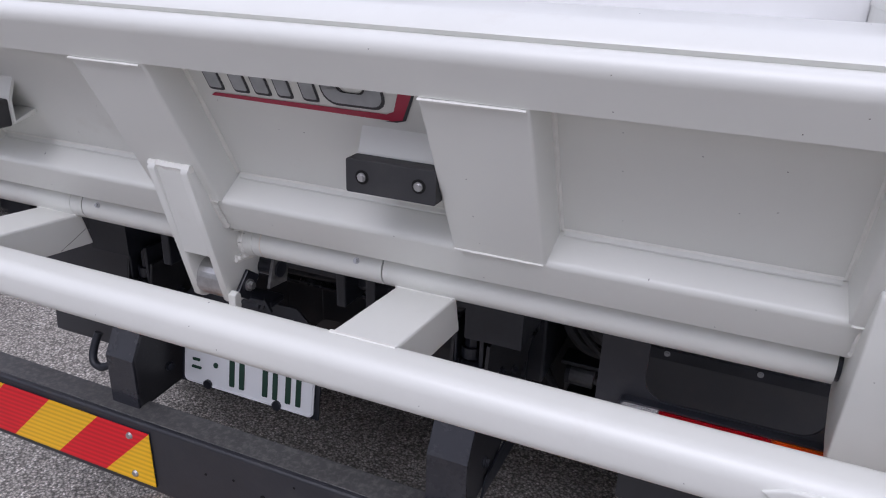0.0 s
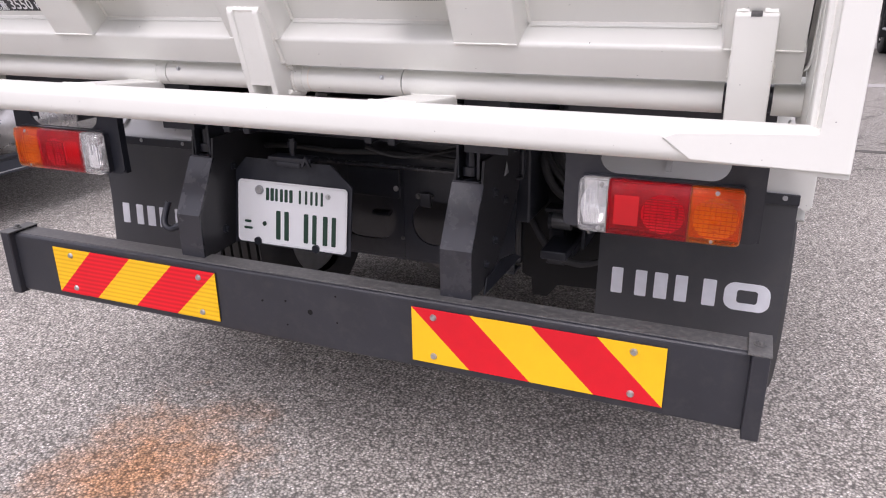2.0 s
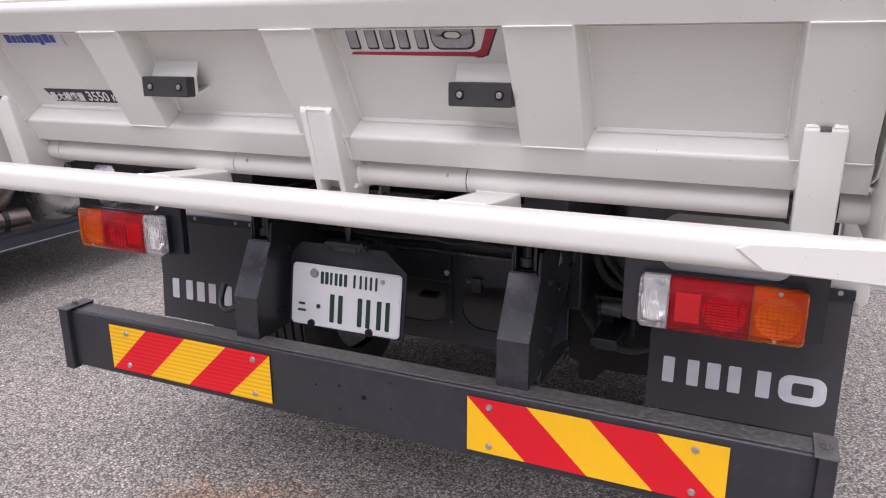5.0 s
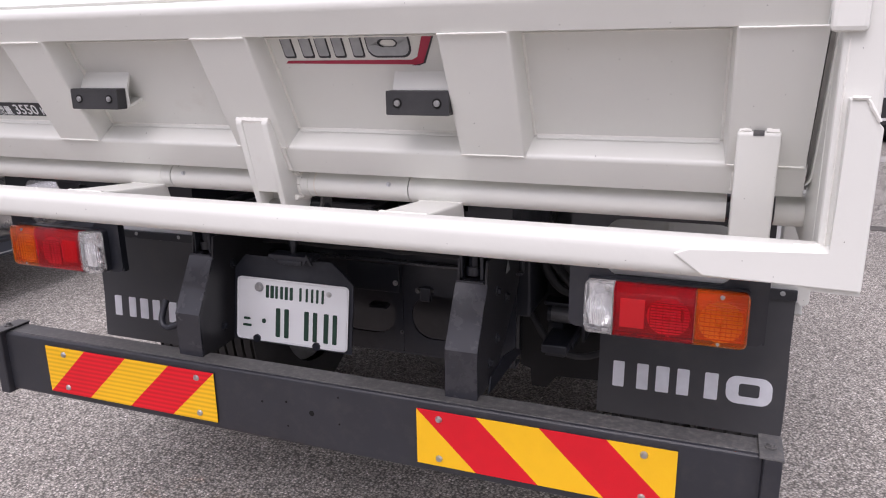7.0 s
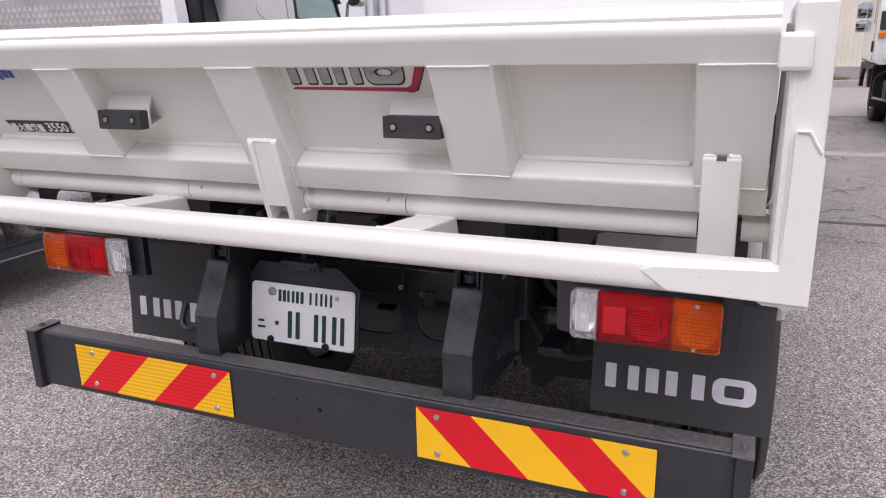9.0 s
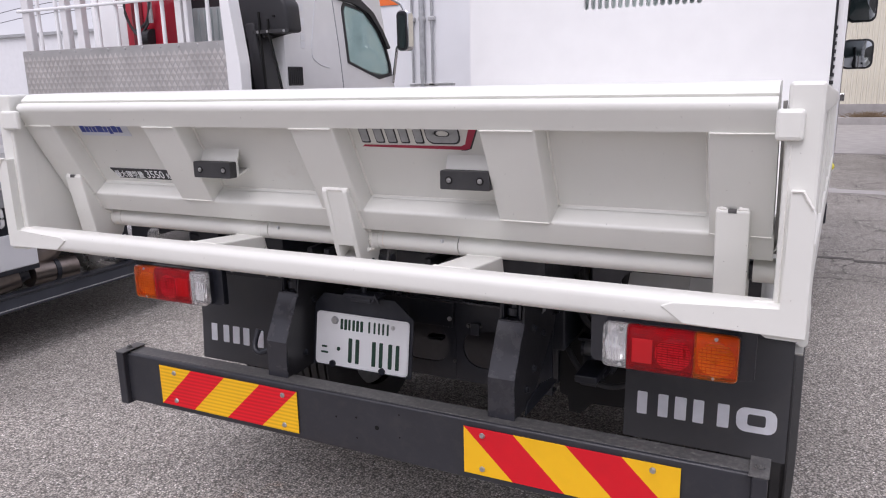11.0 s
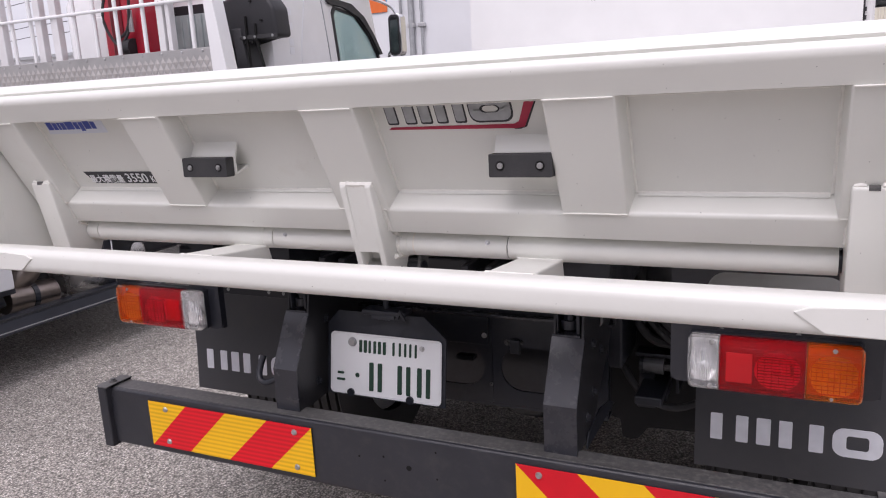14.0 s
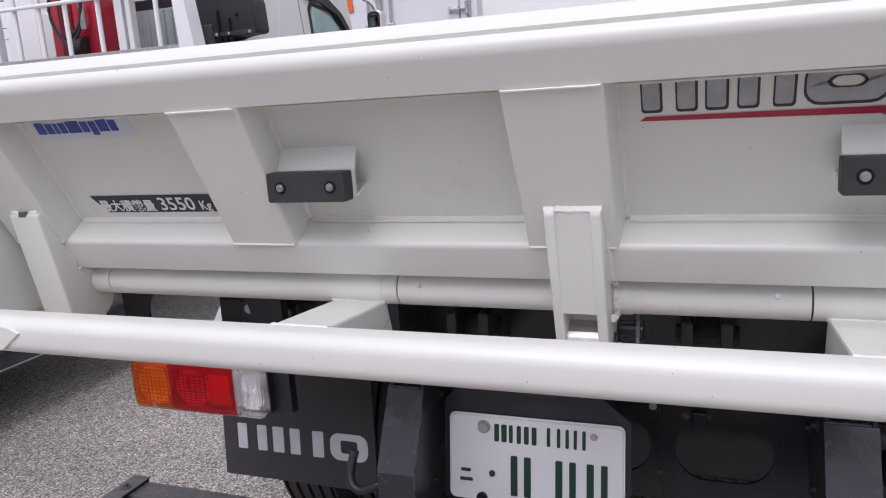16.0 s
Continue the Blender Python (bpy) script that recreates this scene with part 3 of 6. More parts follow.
def rib(x0, x1, flare_l, flare_r):
    """A pressed rib: bent sheet with rounded edges, running from rail to rail."""
    bm = bmesh.new()
    rows = []
    z0, z1 = 1.2045, 1.4195
    for z in (z0, z1):
        fy, py = face_y(z) - 0.0015, panel_y(z) + 0.006
        corners = [(x0 - flare_l, py), (x0, fy), (x1, fy), (x1 + flare_r, py)]
        line = [corners[0]] if flare_l else [(x0, py)]
        if flare_l:
            line += bend(*corners[0:3], 0.005)
        else:
            line += [(x0, fy)]
        if flare_r:
            line += bend(*corners[1:4], 0.005) + [corners[3]]
        else:
            line += [(x1, fy), (x1, py)]
        rows.append([bm.verts.new((p[0], p[1], z)) for p in line])
    a, b = rows
    for i in range(len(a) - 1):
        bm.faces.new((a[i], a[i + 1], b[i + 1], b[i]))
    bm.faces.new((a[-1], a[0], b[0], b[-1]))
    bm.faces.new(a[::-1])
    bm.faces.new(b)
    part("rib", bm, WHITE, gate, smooth=True)
    bead((x0 + 0.002, face_y(z1) - 0.0035, z1 - 0.0025), (x1 - 0.002, face_y(z1) - 0.0035, z1 - 0.0025), 0.0020, gate)
    for x, flare in ((x0 - flare_l, flare_l), (x1 + flare_r, flare_r)):
        if flare:
            bead((x, panel_y(z0 + 0.037) - 0.001, z0 + 0.037), (x, panel_y(z1) - 0.001, z1), 0.0040, gate, lump=0.05)
    bead((x0 + 0.002, face_y(z0) - 0.002, z0 - 0.001), (x1 - 0.002, face_y(z0) - 0.002, z0 - 0.001), 0.0018, gate)


rib(-1.0395, -0.922, 0.0, 0.007)
rib(-0.562, -0.445, 0.007, 0.007)
rib(-0.072, 0.050, 0.007, 0.007)
rib(0.424, 0.547, 0.007, 0.007)
rib(0.885, 1.0045, 0.007, 0.0)
for x0, x1 in ((-0.914, -0.570), (-0.437, -0.080), (0.058, 0.416), (0.555, 0.877)):
    bead((x0, panel_y(1.239) - 0.001, 1.2395), (x1, panel_y(1.239) - 0.001, 1.2395), 0.0026, gate)
    lip = prism("x", [(panel_y(1.2375) - 0.004, 1.2375), (panel_y(1.2375) - 0.004, 1.2395), (panel_y(1.234) - 0.010, 1.2352), (panel_y(1.234) - 0.010, 1.2330)], x0 + 0.004, x1 - 0.004)
    part("ledge_lip", lip, WHITE, gate)
    bead((x0, panel_y(1.418) - 0.002, 1.417), (x1, panel_y(1.418) - 0.002, 1.417), 0.002, gate)


# rubber stops on the tailgate
def stop(x0, x1):
    z0, z1, y = 1.279, 1.322, -0.160
    bm = prism("y", [(x0 + 0.002, z0), (x1 - 0.002, z0), (x1, z0 + 0.002), (x1, z1 - 0.0015), (x1 - 0.0015, z1), (x0 + 0.0015, z1), (x0, z1 - 0.0015), (x0, z0 + 0.002)], y, y + 0.026, 0.0012)
    block = part("rubber_stop", bm, RUBBER, truck, "black rubber buffer block with two screws")
    yb = y + 0.0265
    sheet = 0.004
    outline = [(yb, z0 + 0.004), (yb, z1 + 0.002), (panel_y(z1 + 0.035) + 0.002, z1 + 0.035), (panel_y(z1 + 0.035) + 0.006, z1 + 0.032),
               (yb + sheet, z1 - 0.002), (yb + sheet, z0 + 0.008), (panel_y(z0 + 0.02), z0 + 0.022), (panel_y(z0 + 0.015), z0 + 0.015), (yb + sheet, z0 + 0.004)]
    part("stop_bracket", prism("x", outline, x0 + 0.003, x1 + 0.004), WHITE, block)
    for x in (x0 + 0.023, x1 - 0.0225):
        part("recess", cyl((x, y - 0.0008, (z0 + z1) / 2), (x, y + 0.002, (z0 + z1) / 2), 0.0090, 18), HOLEB, block)
        bolt((x, y - 0.001, (z0 + z1) / 2), (0, -1, 0), 0.0040, 0.004, block, "screw", hexagon=False)


stop(-0.446, -0.319)
stop(0.302, 0.424)


# decals, each lying on the sunk panel
def on_panel(x, z, lift=0.0012):
    return Vector((x, panel_y(z) - lift, z))


def decal(name, outline, mat, parent, lift, label=""):
    bm = bmesh.new()
    lo = [bm.verts.new(on_panel(x, z, lift)) for x, z in outline]
    hi = [bm.verts.new(on_panel(x, z, lift - 0.0008)) for x, z in outline]
    bm.faces.new(lo)
    bm.faces.new(hi[::-1])
    k = len(lo)
    for i in range(k):
        bm.faces.new((lo[i], hi[i], hi[(i + 1) % k], lo[(i + 1) % k]))
    return part(name, bm, mat, parent, label)


badge = decal("tailgate_badge", [(0.075, 1.365), (0.36, 1.364), (0.40, 1.419), (0.075, 1.419)], WHITE, truck, 0.0010, "silver block badge with a crimson underline")
for x0, x1 in ((0.087, 0.107), (0.127, 0.147), (0.160, 0.181), (0.195, 0.214), (0.233, 0.252)):
    decal("badge_bar", rounded(x0 - 0.002, x1 + 0.003, 1.3800, 1.421, 0.004, 2), DECK, badge, 0.0022)
    decal("badge_bar", rounded(x0, x1, 1.3835, 1.421, 0.003, 2), DECG, badge, 0.0032)


def decal_ring(x0, x1, z0, z1, wall, mat, lift, r):
    out, inn = rounded(x0, x1, z0, z1, r, 4), rounded(x0 + wall, x1 - wall, z0 + wall * 0.75, z1 - wall * 0.75, r * 0.6, 4)
    bm = bmesh.new()
    lo = [[bm.verts.new(on_panel(x, z, lift)) for x, z in ring] for ring in (out, inn)]
    hi = [[bm.verts.new(on_panel(x, z, lift - 0.0008)) for x, z in ring] for ring in (out, inn)]
    for a, b in ((lo[0], lo[1]), (hi[0], hi[1]), (lo[0], hi[0]), (lo[1], hi[1])):
        for i in range(len(a)):
            j = (i + 1) % len(a)
            bm.faces.new((a[i], a[j], b[j], b[i]))
    part("badge_ring", bm, mat, badge)


decal_ring(0.262, 0.349, 1.3795, 1.430, 0.026, DECK, 0.0022, 0.018)
decal_ring(0.2645, 0.3455, 1.3830, 1.427, 0.020, DECG, 0.0032, 0.016)
decal("badge_line", [(0.082, 1.3705), (0.352, 1.3670), (0.366, 1.3700), (0.394, 1.4185), (0.375, 1.4185), (0.357, 1.3805), (0.346, 1.3755), (0.090, 1.3755)], DECR, badge, 0.0024)
decal("badge_line", [(0.342, 1.3655), (0.357, 1.3655), (0.370, 1.3695), (0.397, 1.4185), (0.391, 1.4185), (0.364, 1.3715)], DECK, badge, 0.0020)

maker = decal("maker_sticker", [(-0.892, 1.3855), (-0.688, 1.3855), (-0.690, 1.4185), (-0.888, 1.4185)], DECW, truck, 0.0012, "pale sticker with blue marks")
x = -0.884
for w, low_z in ((0.018, 1.396), (0.014, 1.396), (0.008, 1.396), (0.013, 1.396), (0.026, 1.396), (0.014, 1.396), (0.013, 1.391), (0.020, 1.396), (0.014, 1.396)):
    decal("sticker_bar", [(x, low_z), (x + w, low_z), (x + w, 1.413 if w < 0.018 else 1.418), (x, 1.413 if w < 0.018 else 1.418)], DECB, maker, 0.0024)
    x += w + 0.0035

load = decal("load_sign", [(-0.843, 1.2520), (-0.580, 1.2520), (-0.597, 1.2840), (-0.864, 1.2840)], DECK, truck, 0.0012, "black sign with white load capacity lettering")


def writing(text, size, m, mat, parent, squeeze=1.0):
    cu = bpy.data.curves.new("writing", "FONT")
    cu.body = text
    cu.size = size
    cu.extrude = 0.0003
    cu.offset = 0.0004
    cu.resolution_u = 3
    tmp = new("writing_source", cu)
    deps = bpy.context.evaluated_depsgraph_get()
    me = bpy.data.meshes.new_from_object(tmp.evaluated_get(deps))
    bpy.data.objects.remove(tmp)
    me.transform(m @ Matrix.Diagonal((squeeze, 1, 1, 1)))
    me.materials.clear()
    me.materials.append(mat)
    ob = new("writing", me)
    ob.parent = parent
    return ob


tilt = math.degrees(math.atan(-SL))
for text, x, size, squeeze in (("\u6700\u5927\u7a4d\u8f09\u91cf", -0.852, 0.0262, 0.92), ("3550", -0.7225, 0.0375, 1.0), ("Kg", -0.6385, 0.027, 0.78)):
    m = Matrix.Translation(on_panel(x, 1.2560, 0.0022)) @ pose(0, 0, 0, 90 + tilt, 0, 0)
    writing(text, size, m, PLATE, load, squeeze)

# hinge tube with sleeves
TY, TZ, TR = -0.020, 1.118, 0.028


def sleeve(x0, x1, r=TR):
    bm = cyl((x0, TY, TZ), (x1, TY, TZ), r, 28)
    for f in bm.faces:
        f.smooth = True
    return part("hinge_tube", bm, WHITE, truck, smooth=True)


part("hinge_shaft", cyl((-1.06, TY, TZ), (1.03, TY, TZ), TR - 0.004, 24), BLACK, truck)
for x0, x1 in ((-0.9305, -0.889), (-0.887, -0.3035), (-0.301, -0.046), (0.034, 0.2905), (0.293, 0.893), (0.9705, 1.02), (-1.05, -1.004)):
    sleeve(x0, x1)
sleeve(0.034, 0.060, TR + 0.0015)
sleeve(-0.375, -0.330, TR + 0.0008)
part("rust_mark", cyl((0.0745, TY, TZ), (0.0765, TY, TZ), TR + 0.0006, 28), RUSTY, truck, "faint rust line round the tube", smooth=True)
for x in (0.249, -0.264):
    bolt((x, TY - TR * 0.93, TZ + TR * 0.38), (0, -0.93, 0.38), 0.0034, 0.005, truck, "grease_nipple")

# three hinge posts
back = [(-0.116, 1.263), (-0.098, 1.205), (-0.074, 1.152), (-0.030, 1.150), (0.008, 1.138), (0.016, 1.105), (-0.004, 1.060), (-0.045, 1.028)]


def closed_post(x0, x1):
    outline = [(-0.139, 1.258), (-0.134, 1.263)] + back + [(-0.078, 1.015), (-0.092, 1.018)]
    post = part("hinge_post", prism("x", outline, x0, x1, 0.007, 3), WHITE, truck, smooth=True)
    xm = (x0 + x1) / 2
    for a, b in ((x0 + 0.003, xm - 0.012), (xm + 0.010, x1 - 0.003)):
        bead((a, -0.128, 1.263), (b, -0.128, 1.263), 0.0085, post)
    # no cut: a dark block between the beads paints the notch's shade
    part("notch", box(xm - 0.009, xm + 0.007, -0.1395, -0.125, 1.256, 1.2645), DUSTY, post)
    return post


p = closed_post(0.899, 0.963)
for z0, z1, x in ((1.150, 1.262, 0.899), (1.150, 1.262, 0.963)):
    bead((x, -0.112, z1), (x, -0.076, 1.158), 0.004, p)
q = closed_post(-0.999, -0.932)
bead((-0.932, -0.112, 1.262), (-0.932, -0.076, 1.158), 0.004, q)
bead((-0.932, -0.070, 1.150), (-0.930, 0.008, 1.105), 0.005, q)

mid = part("hinge_post", prism("x", [(-0.138, 1.256)] + back + [(-0.05, 1.11), (-0.101, 1.11)], -0.028, 0.020), WHITE, truck, "white channel hinge post with a steel pin")
cheek = [(-0.144, 1.256), (-0.138, 1.264)] + back[:-1] + [(0.000, 1.036), (-0.016, 1.022), (-0.040, 1.014), (-0.064, 1.016), (-0.077, 1.024)]
for x0, x1 in ((-0.041, -0.026), (0.019, 0.034)):
    part("cheek", prism("x", cheek, x0, x1, 0.004, 2), WHITE, mid, smooth=True)
bead((-0.041, -0.134, 1.2605), (0.034, -0.134, 1.2605), 0.0065, mid, lump=0.12)
bead((0.036, -0.116, 1.258), (0.036, -0.098, 1.205), 0.0045, mid, lump=0.16)
bead((0.036, -0.098, 1.205), (0.037, -0.074, 1.155), 0.0048, mid, lump=0.18)
for k in range(5):
    a0, a1 = (math.radians(118 + 30 * k + d) for d in (0, 30))
    bead((0.039, TY + TR * math.cos(a0), TZ + TR * math.sin(a0)), (0.039, TY + TR * math.cos(a1), TZ + TR * math.sin(a1)), 0.0052, mid, lump=0.15)
bead((-0.0255, -0.118, 1.20), (-0.0255, -0.0985, 1.118), 0.0028, mid, lump=0.15)
bead((-0.042, -0.110, 1.262), (-0.042, -0.074, 1.158), 0.0045, mid, lump=0.15)
bead((0.036, -0.060, 1.150), (0.036, 0.010, 1.110), 0.0065, mid)
bead((0.036, -0.058, 1.092), (0.036, 0.002, 1.085), 0.006, mid)
part("pin", cyl((-0.033, -0.050, 1.052), (0.021, -0.050, 1.052), 0.033, 24), STEEL, mid)
part("latch_plate", prism("x", [(-0.068, 1.034), (-0.036, 1.066), (-0.008, 1.046), (-0.040, 1.012)], 0.0345, 0.041, 0.0015), BLACK, mid)
part("latch_tab", prism("x", [(-0.082, 1.016), (-0.082, 1.040), (-0.072, 1.044), (-0.066, 1.038), (-0.066, 1.014)], 0.033, 0.047, 0.002), WHITE, mid)
bolt((0.041, -0.038, 1.040), (1, 0, 0), 0.007, 0.010, mid)
part("pin_end", prism("x", [(-0.02, 1.03), (0.03, 1.025), (0.04, 1.075), (0.0, 1.085)], 0.062, 0.068, 0.001), DUSTY, mid)
part("pin_end", cyl((0.034, 0.01, 1.055), (0.072, 0.01, 1.055), 0.014, 20), BLACK, mid)

# lower guard bar and stubs
BZ0, BZ1, BY0, BY1 = 1.054, 1.115, -0.271, -0.207
bar = part("guard_bar", prism("x", rounded(BY0, BY1, BZ0, BZ1, 0.021, 6), -1.094, 1.06), WHITE, truck, "white rounded square tube across the tail", smooth=True)
for x0, x1 in ((0.312, 0.404), (-0.422, -0.330)):
    arm = part("stub_arm", prism("x", [(BY1 - 0.016, 1.052), (BY1 - 0.016, 1.114), (TY - 0.008, 1.097), (TY + 0.01, 1.032)], x0, x1, 0.004), WHITE, truck)
    bead((x0, BY1 - 0.016, 1.1125), (x1, BY1 - 0.016, 1.1125), 0.004, arm)
    bead((x0 - 0.002, TY - 0.016, 1.0985), (x1 + 0.002, TY - 0.016, 1.0985), 0.006, arm)

# corner frames left and right
for s in (1, -1):
    def sx(v):
        return s * v

    def bx(a, b, *rest, **kw):
        return box(min(s * a, s * b), max(s * a, s * b), *rest, **kw)
    frame_post = part("corner_post", bx(1.017, 1.0745, -0.250, -0.180, 1.057, 1.508, r=0.006), WHITE, truck, "white box-section corner post")
    shoe = [(0.822, 1.093), (0.865, 1.062), (1.0755, 1.057), (1.0755, 1.285), (1.066, 1.294), (1.052, 1.322), (1.032, 1.323), (1.032, 1.108), (0.845, 1.102)]
    part("gusset", prism("y", [(s * x, z) for x, z in shoe], -0.274, -0.246, 0.002), WHITE, frame_post)
    part("gusset_foot", prism("y", [(s * x, z) for x, z in ((1.0, 1.058), (1.0755, 1.058), (1.0755, 1.049), (1.01, 1.051))], -0.266, -0.12), WHITE, frame_post)
    # clip plate that holds the gate
    part("gate_clip", bx(0.999 if s > 0 else 0.974, 1.0455, -0.264, -0.247, 1.408, 1.463, r=0.007), WHITE, frame_post)
    bead((s * 1.0255, -0.2502, 1.112), (s * 1.0255, -0.2502, 1.40), 0.0015, frame_post, lump=0.4)
    bead((s * 1.0340, -0.2502, 1.112), (s * 1.0340, -0.2502, 1.30), 0.0010, frame_post, lump=0.45)
    bead((s * 0.985, -0.252, 1.1135), (s * 1.02, -0.250, 1.1145), 0.0035, frame_post)
    bead((s * 1.034, -0.275, 1.324), (s * 1.054, -0.275, 1.324), 0.003, frame_post)
    bead((s * 1.052, -0.275, 1.323), (s * 1.070, -0.275, 1.293), 0.003, frame_post)
    if s > 0:
        # grey filler beside the gate: the gap's shade put into its colour
        gap = [(face_y(z) + d, z) for z, d in ((1.16, 0.022), (1.475, 0.012), (1.475, 0.06), (1.16, 0.06))]
        part("gasket", prism("x", gap, *sorted((s * 1.0080, s * 1.0140))), GAPGREY, frame_post, "grey strip standing in for the shaded gap")
    if s > 0:
        # thin bent strip that closes the gap beside the gate, curling inwards at its foot
        strip = prism("y", [(1.0190, 1.425), (1.0187, 1.30), (1.0182, 1.192), (1.0150, 1.1790), (1.0080, 1.1715), (1.0084, 1.1738), (1.0122, 1.1805), (1.0140, 1.192), (1.0143, 1.30), (1.0140, 1.425)], -0.006, 0.026)
        for v in strip.verts:
            v.co.y += face_y(v.co.z)
        part("curled_lip", strip, WHITE, frame_post)

    # body side with pressed ribs; the sides run a little off square
    def side(*a, **kw):
        bm = bx(*a, **kw)
        for v in bm.verts:
            v.co.x += 0.0404 * (v.co.y + 0.25)
            v.co.z -= 0.030 * (v.co.y + 0.25)
        return bm
    high = 1.508 if s > 0 else 1.35
    wall = part("body_side", side(1.020, 1.036, -0.182, 3.32, 1.075, high - 0.012), WHITE, truck, "white ribbed tipper body side")
    part("side_rail", side(1.012 if s > 0 else 1.0205, 1.073, -0.181, 3.32, high - 0.058, high, r=0.006), WHITE, wall)
    part("side_rail", side(1.030, 1.073, -0.181, 3.32, 1.065, 1.140, r=0.006), WHITE, wall)
    for y in (0.20, 0.78, 1.36, 1.94, 2.52, 3.10):
        part("side_rib", side(1.032, 1.068, y, y + 0.09, 1.125, high - 0.05, r=0.006), WHITE, wall)
    part("skirt_plate", prism("x", [(-0.16, 1.062), (0.10, 1.072), (0.40, 1.095), (0.40, 1.115), (0.20, 1.200), (-0.08, 1.245), (-0.16, 1.21)], *sorted((s * 1.0745, s * 1.0815)), 0.0015), WHITE, wall)
    plate_top = high - 0.01 if s > 0 else 1.455
    part("end_plate", prism("x", [(-0.19, 1.065), (-0.19, plate_top), (-0.02, plate_top), (0.05, 1.30), (0.10, 1.065)], *sorted((s * 1.0165, s * 1.0195))), WHITE, wall)
    if s < 0:
        # the tail sits a little off the middle: the left corner stands further out
        for ob in (frame_post, wall, *frame_post.children, *wall.children):
            ob.data.transform(Matrix.Translation((-0.034, 0, 0)))

part("body_floor", box(-1.046, 1.012, 0.03, 3.32, 1.115, 1.14), WHITE, truck)
for i in range(7):
    y = 0.25 + i * 0.45
    part("floor_beam", box(-1.0, 1.0, y, y + 0.06, 1.045, 1.114), BLACK, truck)
for s in (-1, 1):
    part("body_sill", box(s * 0.42 - 0.05, s * 0.42 + 0.05, 0.10, 3.3, 0.955, 1.114), BLACK, truck)

# front wall of the body with its slotted window
HB = 3.33
slot_x0, slot_x1, slot_z = -0.332, 0.424, 1.945
head = part("headboard", holed("y", rounded(-1.150, 1.158, 1.05, 2.75, 0.01, 8), rounded(slot_x0, slot_x1, slot_z, 2.36, 0.004, 8), HB, HB + 0.05), CABW, truck,
            "tall white headboard with a slotted cab window")
pitch = (slot_x1 - slot_x0) / 17
for i in range(17):
    x = slot_x0 + (i + 0.5) * pitch
    outline = [(x + pitch / 2, slot_z - 0.002), (x + pitch / 2, 2.362), (x + 0.0145, 2.362)]
    outline += [(x + 0.0145 * math.cos(t), slot_z + 0.02 - 0.0145 * math.sin(t)) for t in [math.pi * k / 6 for k in range(7)]]
    outline += [(x - 0.0145, 2.362), (x - pitch / 2, 2.362), (x - pitch / 2, slot_z - 0.002)]
    part("slat", prism("y", outline, HB + 0.004, HB + 0.046), CABW, head)

# own cab beyond the headboard
cab = part("cab", box(-0.94, 1.19, 3.50, 5.25, 0.95, 2.70, 0.06, 4), CABW, truck, "white cab", smooth=True)
part("rear_window", box(-0.60, 0.62, 3.492, 3.502, 1.90, 2.48, 0.002), DAYGLASS, cab)
part("rear_trim", box(0.10, 0.42, 3.46, 3.49, 2.00, 2.06, 0.012), PLASB, cab)
part("rear_trim", box(-0.60, 0.62, 3.47, 3.4905, 2.15, 2.36, 0.01), PLASB, cab)
part("intake_pipe", cyl((1.185, 3.45, 1.0), (1.185, 3.45, 2.7), 0.040, 16), CABW, cab)
part("bellows", cyl((1.160, 3.42, 1.5), (1.160, 3.42, 2.1), 0.016, 12), PLASB, cab)
part("door_edge", box(1.222, 1.256, 4.18, 4.22, 0.97, 1.62, 0.008), CHROME, cab)
part("door_hinge", box(1.246, 1.280, 4.14, 4.18, 1.318, 1.372, 0.006), CHROME, cab)
part("door_gap", box(1.195, 1.2215, 4.20, 4.24, 1.05, 1.75, 0.004), PLASB, cab)
for k in range(9):
    z = 1.40 + k * 0.045
    part("bellows_ring", cyl((1.160, 3.42, z), (1.160, 3.42, z + 0.022), 0.024, 16), PLASB, cab)
part("side_step", box(1.10, 1.24, 4.2, 4.9, 0.45, 0.6, 0.01), BLACK, cab)


def mirror(parent, x, y, z, w, h, shell=None, label="black door mirror", lean=0.0):
    def toe(bm):
        for v in bm.verts:
            v.co.y -= lean * (v.co.x - x)
        return bm
    face = prism("y", rounded(x - w / 2, x + w / 2, z - h / 2, z + h / 2, min(w, h) * 0.22), y, y + 0.06, 0.01)
    m = part("mirror", toe(face), shell or PLASB, parent, label)
    bm = bmesh.new()
    rim = rounded(-w / 2 + 0.012, w / 2 - 0.012, -h / 2 + 0.012, h / 2 - 0.012, min(w, h) * 0.2, 5)
    rings = [[bm.verts.new((x + a * k, y - 0.001 - 0.60 * ((w / 2) ** 2 - (a * k) ** 2 + (h / 2) ** 2 - (b * k) ** 2), z + b * k)) for a, b in rim] for k in (1.0, 0.85, 0.7, 0.55, 0.4, 0.25, 0.1)]
    for p, q in zip(rings, rings[1:]):
        for i in range(len(p)):
            bm.faces.new((p[i], p[(i + 1) % len(p)], q[(i + 1) % len(q)], q[i]))
    bm.faces.new(rings[-1])
    part("mirror_glass", toe(bm), MIRROR, m, smooth=True)
    return m


mirror(truck, 1.359, 4.62, 2.03, 0.182, 0.338, lean=0.20)
mirror(truck, 1.352, 4.62, 1.637, 0.205, 0.210, lean=0.17)
part("door_window", prism("x", [(3.75, 1.62), (3.75, 2.35), (4.85, 2.35), (5.05, 1.75), (4.9, 1.60)], 1.184, 1.194), DARKPANE, cab)
part("door_seam", box(1.188, 1.1925, 3.66, 3.672, 1.0, 2.5), PLASB, cab)
part("door_handle", box(1.19, 1.215, 3.72, 3.86, 1.42, 1.46, 0.006), PLASB, cab)
